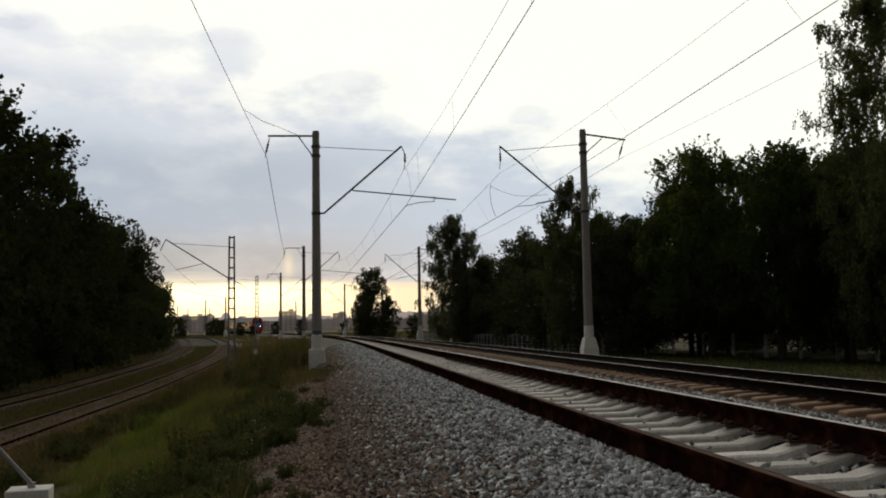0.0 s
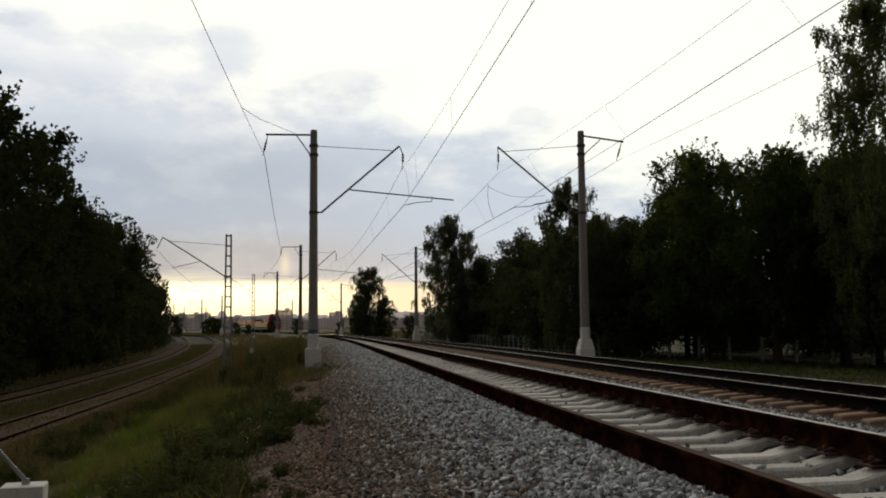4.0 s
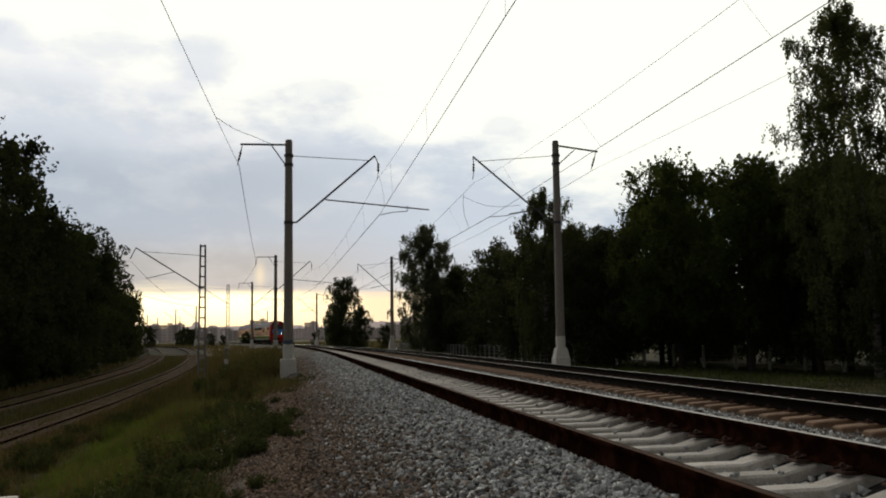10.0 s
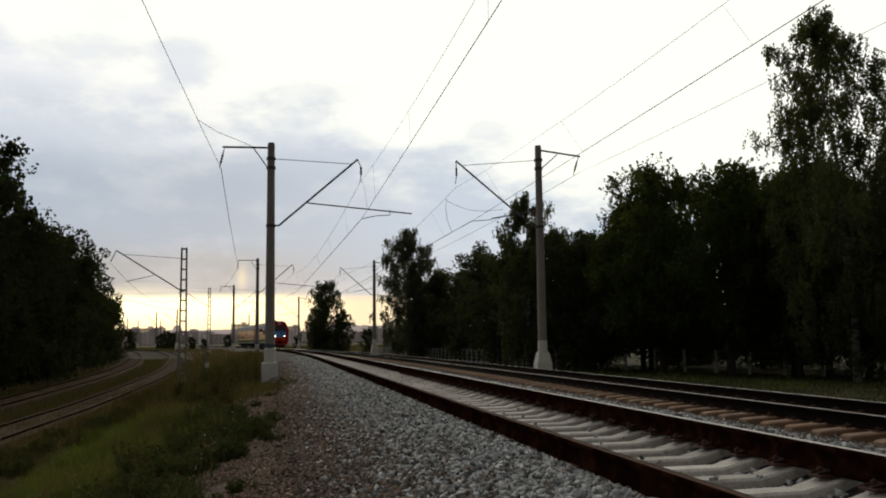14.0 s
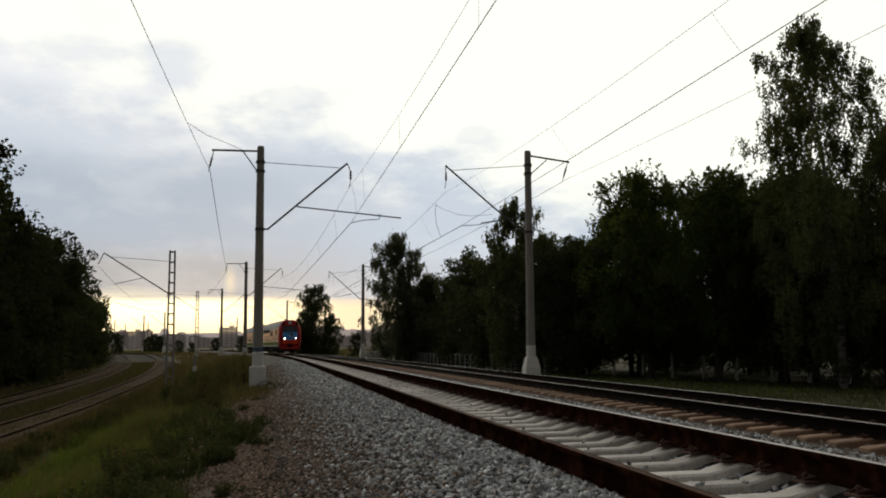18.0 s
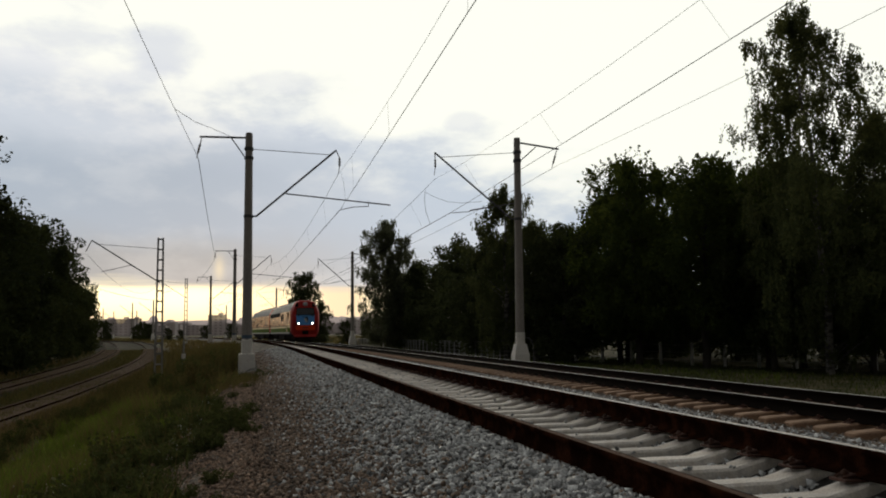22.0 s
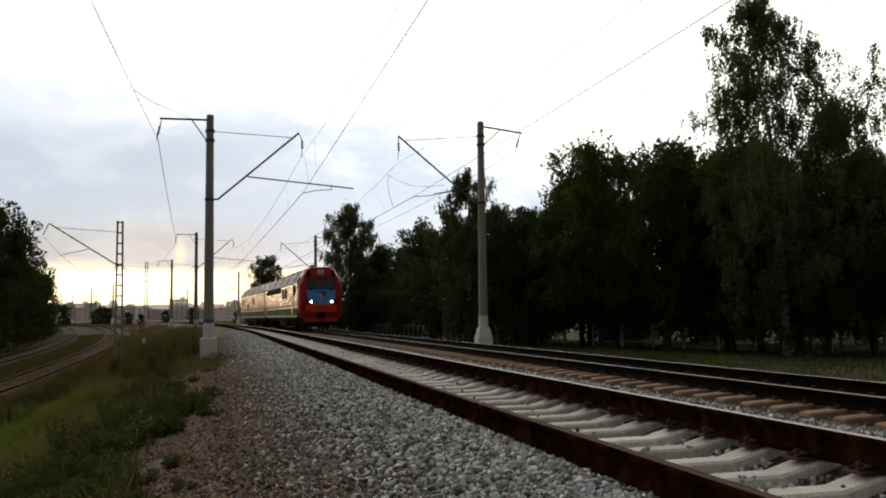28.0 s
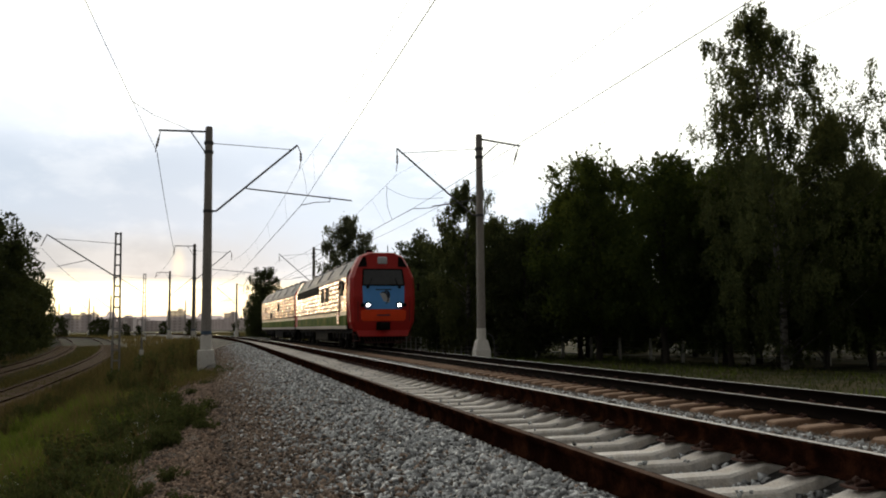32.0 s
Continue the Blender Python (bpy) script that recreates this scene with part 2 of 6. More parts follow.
RUST = material("rusty_rail_steel", (0.0125, 0.0050, 0.0031), 0.95, 0.0, vary=0.35, scale=5, fine=50, bump=0.25, second=(0.027, 0.0102, 0.0052), spec=0.0)
# darker rail steel for the far track
BLACKISH = material("blackish_rail_steel", (0.006, 0.0035, 0.0025), 0.95, 0.0, vary=0.3, scale=5, fine=50, bump=0.25, spec=0.03)
SHINE = material("polished_rail_head", (0.66, 0.64, 0.61), 0.30, 0.8, vary=0.12, scale=3, fine=60, bump=0.05, stretch=(1, 1, 1))
HEAD_WORN = material("worn_rail_head", (0.50, 0.46, 0.43), 0.42, 0.7, vary=0.15, scale=3, fine=60, bump=0.08)
HEAD_DULL = material("browned_rail_head", (0.10, 0.055, 0.035), 0.8, 0.0, vary=0.2, scale=3, fine=50, bump=0.1, spec=0.1)
POLE = material("pole_concrete", (0.36, 0.335, 0.31), 0.9, vary=0.18, scale=1.5, fine=30, bump=0.25, second=(0.27, 0.25, 0.235), stretch=(1, 1, 0.25))
WHITEWASH = material("whitewash", (0.88, 0.86, 0.81), 0.85, vary=0.12, scale=5, fine=50, bump=0.2, second=(0.68, 0.65, 0.60), patch=(0.5, 0.7))
BLUE_BAND = material("blue_band", (0.08, 0.13, 0.20), 0.8, vary=0.2, scale=6, fine=40, bump=0.1)
STEEL = material("dark_galvanised_steel", (0.10, 0.10, 0.105), 0.55, 0.5, vary=0.2, scale=5, fine=50, bump=0.1)
GALV = material("grey_painted_lattice", (0.30, 0.30, 0.30), 0.6, 0.3, vary=0.15, scale=3, fine=40, bump=0.1)
WIRE = material("weathered_copper_wire", (0.022, 0.024, 0.026), 0.9, 0.0, vary=0.1, scale=2, fine=20, bump=0, spec=0.0)
PORCELAIN = material("brown_insulator", (0.09, 0.055, 0.04), 0.25, vary=0.15, scale=6, fine=30, bump=0, coat=0.5)
BARK = material("dark_bark", (0.040, 0.034, 0.027), 0.95, vary=0.35, scale=3, fine=24, bump=0.8, stretch=(1, 1, 0.3))
BIRCH_BARK = material("birch_bark", (0.17, 0.16, 0.145), 0.85, vary=0.2, scale=2.5, fine=14, bump=0.3, second=(0.04, 0.037, 0.033), patch=(0.46, 0.54), stretch=(1, 1, 2.5))


LEAF_BIRCH = leaf_material("birch_leaves", (0.050, 0.066, 0.029), (0.18, 0.19, 0.066), 0.36)
LEAF_BROAD = leaf_material("broad_leaves", (0.040, 0.060, 0.018), (0.15, 0.18, 0.035), 0.36)
LEAF_LEFT = leaf_material("thicket_leaves", (0.034, 0.046, 0.018), (0.075, 0.085, 0.025), 0.25)
LEAF_HEDGE = leaf_material("hedge_leaves", (0.050, 0.062, 0.030), (0.10, 0.115, 0.040), 0.32)
# leaf colour lightened and greyed to put distance haze into it
LEAF_FAR = leaf_material("hazed_far_leaves", (0.100, 0.114, 0.074), (0.21, 0.22, 0.12), 0.40)
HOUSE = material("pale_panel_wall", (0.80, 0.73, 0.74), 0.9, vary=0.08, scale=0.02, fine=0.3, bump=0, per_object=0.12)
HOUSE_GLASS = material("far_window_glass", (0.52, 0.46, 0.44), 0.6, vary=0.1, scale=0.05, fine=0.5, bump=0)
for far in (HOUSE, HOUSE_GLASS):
    # a transparent share lets the sky through the far blocks, imitating haze
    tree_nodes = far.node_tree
    thin, haze_mix = tree_nodes.nodes.new("ShaderNodeBsdfTransparent"), tree_nodes.nodes.new("ShaderNodeMixShader")
    haze_mix.inputs[0].default_value = 0.40
    tree_nodes.links.new(tree_nodes.nodes["Principled BSDF"].outputs[0], haze_mix.inputs[1]), tree_nodes.links.new(thin.outputs[0], haze_mix.inputs[2])
    tree_nodes.links.new(haze_mix.outputs[0], next(n for n in tree_nodes.nodes if n.type == "OUTPUT_MATERIAL").inputs[0])
FENCE_WHITE = material("pale_fence_post", (0.80, 0.80, 0.77), 0.9, vary=0.15, scale=6, fine=40, bump=0.2)
MESH_WIRE = material("fence_wire", (0.30, 0.30, 0.29), 0.6, 0.5, vary=0.1, scale=4, fine=30, bump=0)

# ------------------------------------------------ mesh helpers
def part(name, bm, mat, parent=None, label=""):
    """Links a bmesh as one mesh object, under a thing or a part."""
    me = bpy.data.meshes.new(name)
    bm.to_mesh(me)
    bm.free()
    for m in mat if isinstance(mat, (list, tuple)) else (mat,):
        me.materials.append(m)
    ob = new(name, me)
    ob.parent = parent
    if label:
        ob["label"] = label
    return ob


def shared(name, me, parent, m=None):
    ob = new(name, me)
    ob.parent = parent
    if m is not None:
        ob.matrix_basis = m
    return ob


def raw(name, verts, faces, mat, parent=None, smooth=False, index=None):
    me = bpy.data.meshes.new(name)
    if isinstance(verts, np.ndarray):
        me.vertices.add(len(verts))
        me.vertices.foreach_set("co", verts.astype(np.float32).ravel())
        n = faces.shape[1]
        me.loops.add(faces.size)
        me.loops.foreach_set("vertex_index", faces.astype(np.int32).ravel())
        me.polygons.add(len(faces))
        me.polygons.foreach_set("loop_start", np.arange(0, faces.size, n, dtype=np.int32))
        if index is not None:
            me.polygons.foreach_set("material_index", index.astype(np.int32))
        me.update(calc_edges=True)
    else:
        me.from_pydata(verts, [], faces)
        if index is not None:
            me.polygons.foreach_set("material_index", index)
    if smooth:
        me.polygons.foreach_set("use_smooth", [True] * len(me.polygons))
    for m in mat if isinstance(mat, (list, tuple)) else (mat,):
        me.materials.append(m)
    me.update()
    ob = new(name, me)
    ob.parent = parent
    return ob


def box(bm, c, size, turn=0.0, bevel=0.0, tilt=None):
    """A box with centre c, whose edges may be rounded."""
    m = Matrix.Translation(c) @ (tilt if tilt is not None else Matrix.Rotation(turn, 4, "Z")) @ Matrix.Diagonal((*size, 1))
    made = bmesh.ops.create_cube(bm, size=1, matrix=m)["verts"]
    if bevel:
        edges = list({e for v in made for e in v.link_edges})
        bmesh.ops.bevel(bm, geom=edges, offset=bevel, segments=1, affect="EDGES")
    return bm


def rod(bm, a, b, r, r2=None, n=8):
    """A round bar from a to b."""
    a, b = Vector(a), Vector(b)
    d = b - a
    m = Matrix.Translation((a + b) / 2) @ d.to_track_quat("Z", "Y").to_matrix().to_4x4()
    bmesh.ops.create_cone(bm, cap_ends=True, segments=n, radius1=r, radius2=r if r2 is None else r2, depth=d.length, matrix=m)
    return bm


def lathe(bm, rings, n=12, at=(0, 0, 0)):
    """A turned body from (radius, height) rings."""
    loops = []
    for r, z in rings:
        loops.append([bm.verts.new((at[0] + r * math.cos(2 * math.pi * k / n), at[1] + r * math.sin(2 * math.pi * k / n), at[2] + z)) for k in range(n)])
    for a, b in zip(loops, loops[1:]):
        for k in range(n):
            bm.faces.new((a[k], a[(k + 1) % n], b[(k + 1) % n], b[k]))
    bm.faces.new(loops[-1])
    bm.faces.new(list(reversed(loops[0])))
    return bm


def cable(name, points, r, mat, parent=None, n=5):
    """A thin wire through points."""
    pts = [Vector(p) for p in points]
    verts, faces = [], []
    for i, p in enumerate(pts):
        d = (pts[min(i + 1, len(pts) - 1)] - pts[max(i - 1, 0)]).normalized()
        a = d.cross(Vector((0, 0, 1))) if abs(d.z) < 0.95 else d.cross(Vector((1, 0, 0)))
        a.normalize()
        c = d.cross(a)
        for k in range(n):
            t = 2 * math.pi * k / n
            verts.append(tuple(p + a * (r * math.cos(t)) + c * (r * math.sin(t))))
    for i in range(len(pts) - 1):
        for k in range(n):
            faces.append((i * n + k, i * n + (k + 1) % n, (i + 1) * n + (k + 1) % n, (i + 1) * n + k))
    return raw(name, verts, faces, mat, parent, True)


def sagging(a, b, sag, n=14):
    a, b = Vector(a), Vector(b)
    return [a.lerp(b, k / n) - Vector((0, 0, 4 * sag * (k / n) * (1 - k / n))) for k in range(n + 1)]


# ------------------------------------------------ the lines of the tracks
class Line:
    """A track's centre line: straight, then bending to the left."""

    def __init__(self, x0, y0, first, bends):
        self.s = np.arange(-80.0, 330.0, 0.5)
        k = np.interp(self.s, *zip(*bends))
        head = np.concatenate([[0], np.cumsum(k[1:] * 0.5)])
        i0 = 160
        head = head - head[i0] + first
        x = -np.concatenate([[0], np.cumsum(np.sin(head[1:]) * 0.5)])
        y = np.concatenate([[0], np.cumsum(np.cos(head[1:]) * 0.5)])
        self.x, self.y, self.head = x - x[i0] + x0, y - y[i0] + y0, head

    def at(self, s, off=0.0):
        """x, y, heading at s along the line, off metres to its right."""
        x, y, h = (np.interp(s, self.s, v) for v in (self.x, self.y, self.head))
        return x + off * np.cos(h), y + off * np.sin(h), h

    def beside(self, x, y):
        """Metres to the right of the line at a place, by the line's x at that y."""
        return (x - np.interp(y, self.y, self.x)) * np.cos(np.interp(y, self.y, self.head))


MAIN = Line(2.87, 0.0, 0.0, [(-80, 0), (0, 0.0001), (35, 0.00012), (65, 0.00143), (90, 0.00094), (115, 0.00064), (140, 0.00098), (180, 0.00128), (230, 0.00111), (330, 0.00111)])
SECOND, SECOND_Z, GAUGE = 5.37, -0.284, 1.53
LEFT = Line(-10.22, 12.0, 0.0, [(-80, 0), (0, 0), (55, 0), (70, 0.0022), (115, 0.0028), (150, 0.0030), (330, 0.002)])
LEFT_GAP = 5.2


def left_level(y):
    """Height of the lower line's rail heads, rising to meet the others."""
    return -2.45 + 2.05 * np.clip((np.asarray(y, float) - 50) / 110, 0, 1) ** 1.2


def ground_z(x, y):
    """Natural ground under everything."""
    x, y = np.asarray(x, float), np.asarray(y, float)
    u, v = MAIN.beside(x, y), LEFT.beside(x, y)
    low = left_level(y) - 0.34
    main = np.interp(u, [-3.6, -3.0, 0, 7.6, 8.6, 9.5, 16, 24, 40, 3000], [-0.68, -0.66, -0.80, -0.90, -0.93, -1.0, -1.1, -1.35, -1.4, -1.4])
    t = np.clip((x - np.interp(y, LEFT.y, LEFT.x) - 1.9) / np.maximum(np.interp(y, MAIN.y, MAIN.x) - 3.4 - np.interp(y, LEFT.y, LEFT.x) - 1.9, 0.5), 0, 1)
    t = 0.25 * t + 0.75 * t * t
    main = main - 0.27 * np.clip((y - 23) / 9, 0, 1) * np.clip((95 - y) / 25, 0, 1) * np.interp(u, [-5.5, -4.2, -2.9, -2.4], [0.6, 1, 1, 0])
    z = low + (main - low) * t
    z = np.where(u > -3.4, main, z)
    far = np.clip((y - 170) / 120, 0, 1)
    far = far * far * (3 - 2 * far)
    z = np.where(v < -9, np.minimum(z, low) + 0.35 * np.clip((-v - 9) / 8, 0, 1), z)
    return z * (1 - far) + (-0.75) * far

# ------------------------------------------------ ground
def make_ground():
    xs = np.unique(np.concatenate([-np.geomspace(30, 3000, 16), np.arange(-30, -6, 1.5), np.arange(-6, -0.6, 0.3), np.arange(-0.6, 12, 1.2), np.arange(12, 34, 2.0), np.geomspace(34, 3000, 16)]))
    ys = np.unique(np.concatenate([-np.geomspace(4, 3000, 14), np.arange(-3, 40, 0.6), np.arange(40, 120, 2.0), np.arange(120, 300, 6.0), np.geomspace(300, 4000, 14)]))
    X, Y = np.meshgrid(xs, ys)
    Z = ground_z(X, Y)
    lump = np.array([noise.noise(Vector((a * 0.35, b * 0.35, 0.0))) + 0.5 * noise.noise(Vector((a * 1.3, b * 1.3, 4.0))) for a, b in zip(X.ravel(), Y.ravel())]).reshape(X.shape)
    Z = Z + lump * 0.16 * np.clip((-0.6 - X) / 2, 0, 1) * np.clip((300 - Y) / 100, 0, 1) * (np.abs(LEFT.beside(X, Y) + 2.4) > 5)
    nx, ny = len(xs), len(ys)
    k = np.arange(ny - 1)[:, None] * nx + np.arange(nx - 1)[None]
    faces = np.stack([k, k + 1, k + nx + 1, k + nx], -1).reshape(-1, 4)
    ob = raw("ground", np.stack([X, Y, Z], -1).reshape(-1, 3), faces, GROUND, smooth=True)
    return tagged(ob, "uneven grassy trackside ground with dry patches", "ground", kind="structure")


def strip(name, line, s0, s1, step, profile, mat, z_at, rough=0.0, label="", category="ground"):
    """A bed that follows a line: (offset, height) profile points."""
    s = np.arange(s0, s1 + step, step)
    off, dz = np.array(profile).T
    S, O = np.meshgrid(s, off, indexing="ij")
    X, Y, _ = line.at(S, O)
    Z = dz[None] + z_at(Y) * np.ones_like(X)
    if rough:
        Z = Z + rough * np.random.RandomState(5).uniform(-1, 1, Z.shape)
    n, m = Z.shape
    k = np.arange(n - 1)[:, None] * m + np.arange(m - 1)[None]
    ob = raw(name, np.stack([X, Y, Z], -1).reshape(-1, 3), np.stack([k, k + 1, k + m + 1, k + m], -1).reshape(-1, 4), mat, smooth=True)
    return tagged(ob, label, category, kind="structure")


def level(y):
    return 0.0 * y


def lower_bed(y, u):
    """Height of the lower ballast, u metres to the right of the lower line."""
    return left_level(y) + np.interp(u, *zip(*LOWER_BED))


make_ground()
BED = [(-3.45, -1.02), (-3.05, -0.70), (-2.75, -0.575), (-2.4, -0.49), (-2.05, -0.40), (-1.75, -0.31), (-1.5, -0.215), (-1.32, -0.172), (-1.1, -0.155), (-0.92, -0.165), (-0.74, -0.27), (-0.5, -0.335), (0, -0.350), (0.5, -0.335),
       (0.74, -0.27), (0.9, -0.22), (1.2, -0.195), (1.5, -0.185), (1.9, -0.215), (2.2, -0.265)]
BED_FAR = [(2.2, -0.265), (2.6, -0.33), (3.0, -0.41), (3.4, -0.49), (3.8, -0.545), (4.1, -0.575), (4.4, -0.585), (4.8, -0.60), (SECOND, -0.60), (6.0, -0.56), (6.7, -0.53), (7.0, -0.56), (7.5, -0.72), (8.1, -0.98)]
strip("ballast_bed", MAIN, -40, 60, 0.35, BED, BALLAST, level, 0.016, "grey crushed-stone ballast shoulder of the near track", "ballast")
strip("ballast_bed", MAIN, 60, 300, 2.0, BED, BALLAST, level, 0.0, "grey crushed-stone ballast bed in the distance", "ballast")
strip("ballast_bed_old", MAIN, -40, 60, 0.35, BED_FAR, BALLAST_OLD, level, 0.016, "brown dusty ballast bed of the far track", "ballast")
strip("ballast_bed_old", MAIN, 60, 300, 2.0, BED_FAR, BALLAST_OLD, level, 0.0, "brown dusty ballast bed in the distance", "ballast")
strip("footpath", MAIN, -30, 25, 0.4, [(-4.1, -1.05), (-3.75, -0.77), (-3.4, -0.655), (-3.1, -0.60), (-2.8, -0.60), (-2.5, -0.62)], PATH_DIRT, level, 0.012, "trodden brown gravel path beside the ballast", "path")
LOWER_BED = [(-9.2, -0.75), (-7.4, -0.32), (-6.4, -0.20), (-6.05, -0.125), (-4.35, -0.125), (-4.0, -0.20), (-2.9, -0.27), (-1.2, -0.20), (-0.85, -0.125), (0.85, -0.125), (1.2, -0.20), (1.9, -0.27), (2.5, -0.62)]
strip("lower_ballast_bed", LEFT, -30, 200, 1.0, LOWER_BED, BALLAST_LEFT, left_level, 0.02,
      "weedy dusty ballast of the two lower tracks", "ballast")


# ------------------------------------------------ tracks
HEAD = [(-0.075, -0.18), (0.075, -0.18), (0.075, -0.168), (0.012, -0.145), (0.009, -0.055), (0.036, -0.035), (0.0365, -0.008), (0.030, -0.001), (0.019, 0.0), (-0.010, 0.0), (-0.028, -0.002), (-0.0365, -0.010), (-0.036, -0.035), (-0.009, -0.055),
        (-0.012, -0.145), (-0.075, -0.168)]


def rail(line, off, z_at, s0, s1, step, mats, parent, label="", band=(8, 10)):
    """One rail of full section, its running surface in the second material."""
    s = np.arange(s0, s1 + step, step)
    n = len(HEAD)
    verts = np.zeros((len(s), n, 3))
    for k, (a, b) in enumerate(HEAD):
        x, y, _ = line.at(s, off + a)
        verts[:, k] = np.stack([x, y, z_at(y) + b], -1)
    i = np.arange(len(s) - 1)[:, None] * n
    k = np.arange(n)[None]
    faces = np.stack([i + k, i + (k + 1) % n, i + n + (k + 1) % n, i + n + k], -1).reshape(-1, 4)
    which = np.broadcast_to(((k >= band[0]) & (k <= band[1])).astype(np.int32) + 0 * i, (len(s) - 1, n)).reshape(-1)
    ob = raw("rail", verts.reshape(-1, 3), faces, mats, parent, index=which)
    if label:
        ob["label"] = label
    return ob


def sleeper_mesh(name, mat, sunk=0.0, wide=0.0, slope=0.0):
    """Prestressed sleeper: low waist in the middle, raised seats under the rails, sloping flanks."""
    stations = [(-1.35, 0.0), (-1.30, 0.012), (-1.05, 0.0), (-0.93, -0.002), (-0.74, -0.004), (-0.47, -0.076), (0.0, -0.080), (0.47, -0.076), (0.74, -0.004), (0.93, -0.002), (1.05, 0.0), (1.30, 0.012), (1.35, 0.0)]
    bm, rings = bmesh.new(), []
    for x, dz in stations:
        top, end = -0.185 + dz - sunk - slope * max(0.0, abs(x) - 0.75), 0.02 if abs(x) > 1.34 else 0.0
        half, foot = (0.104 if abs(x) > 0.55 else 0.092) - end + wide, 0.135 - end + wide
        rings.append([bm.verts.new(v) for v in ((x, -foot, -0.55), (x, -half - 0.012, top - 0.018), (x, -half + 0.008, top), (x, half - 0.008, top), (x, half + 0.012, top - 0.018), (x, foot, -0.55))])
    for a, b in zip(rings, rings[1:]):
        for k in range(5):
            bm.faces.new((a[k], a[k + 1], b[k + 1], b[k]))
    bm.faces.new(rings[0]), bm.faces.new(list(reversed(rings[-1])))
    bmesh.ops.recalc_face_normals(bm, faces=bm.faces)
    me = bpy.data.meshes.new(name)
    bm.to_mesh(me)
    bm.free()
    me.materials.append(mat)
    return me


def fastening_mesh():
    """Two spring clips, bolts and the base plate that hold one rail."""
    bm = bmesh.new()
    box(bm, (0, 0, -0.183), (0.36, 0.16, 0.018), bevel=0.004)
    for side in (-1, 1):
        box(bm, (side * 0.100, 0, -0.160), (0.055, 0.10, 0.030), bevel=0.010)
        for q in (-0.045, 0.045):
            rod(bm, (side * 0.085, q, -0.150), (side * 0.165, q * 0.8, -0.166), 0.011, n=5)
        rod(bm, (side * 0.125, 0, -0.18), (side * 0.125, 0, -0.125), 0.012, n=6)
        rod(bm, (side * 0.125, 0, -0.152), (side * 0.125, 0, -0.134), 0.023, n=6)
    me = bpy.data.meshes.new("fastening")
    bm.to_mesh(me)
    bm.free()
    me.materials.append(CLIP_RUST)
    return me


def make_track(line, off, z_at, mats, sleeper, label, s0, s1, clips, seed, pitch=0.56):
    track = tagged(new("railway_track"), label, "track", kind="structure")
    for side in (-1, 1):
        top = mats if side > 0 and off > 0 else (mats[0], HEAD_WORN if side > 0 or off > 0 else HEAD_DULL)
        band = (8, 9)
        rail(line, off + side * GAUGE / 2, z_at, -40, 100, 1.0, top, track, "", band)
        rail(line, off + side * GAUGE / 2, z_at, 100, 300, 4.0, top, track, "", band)
    rng, clip = random.Random(seed), fastening_mesh()
    for k in range(int((s1 - s0) / pitch)):
        s = s0 + k * pitch
        x, y, h = line.at(s, off)
        m = pose(x, y, float(z_at(y)) + rng.uniform(-0.006, 0.004), 0, 0, math.degrees(h) + rng.uniform(-0.8, 0.8))
        tie = shared("sleeper", sleeper, track, m)
        if s < clips:
            for side in (-1, 1):
                shared("fastening", clip, tie, pose(side * GAUGE / 2, 0, 0))
    return track


def second_level(y):
    return SECOND_Z + 0.0 * y


NEAR_TIE, FAR_TIE = sleeper_mesh("sleeper", CONCRETE), sleeper_mesh("sleeper", OLD_CONCRETE, -0.02, 0.006, 0.10)
make_track(MAIN, 0.0, level, (RUST, SHINE), NEAR_TIE, "rusty rails on pale new concrete sleepers", 1.67 - 40 * 0.547, 120, 26, 3, 0.547)
make_track(MAIN, SECOND, second_level, (BLACKISH, SHINE), FAR_TIE, "worn rails on rust-brown old concrete sleepers", 2.0 - 36 * 0.63, 120, 26, 4, 0.63)


def make_lower_track(off):
    track = tagged(new("railway_track"), "rusty rails on dusty sleepers of the lower line", "track", kind="structure")
    for side in (-1, 1):
        rail(LEFT, off + side * GAUGE / 2, left_level, -30, 200, 2.0, (RUST, HEAD_DULL), track)
    me = None
    for k in range(200):
        x, y, h = LEFT.at(4 + k * 0.56, off)
        if me is None:
            bm = bmesh.new()
            box(bm, (0, 0, -0.20), (2.4, 0.24, 0.16), bevel=0.02)
            me = bpy.data.meshes.new("sleeper")
            bm.to_mesh(me)
            bm.free()
            me.materials.append(LEFT_SLEEPER)
        shared("sleeper", me, track, pose(x, y, float(left_level(y)) + 0.035, 0, 0, math.degrees(h)))
    return track


make_lower_track(0.0)
make_lower_track(-LEFT_GAP)

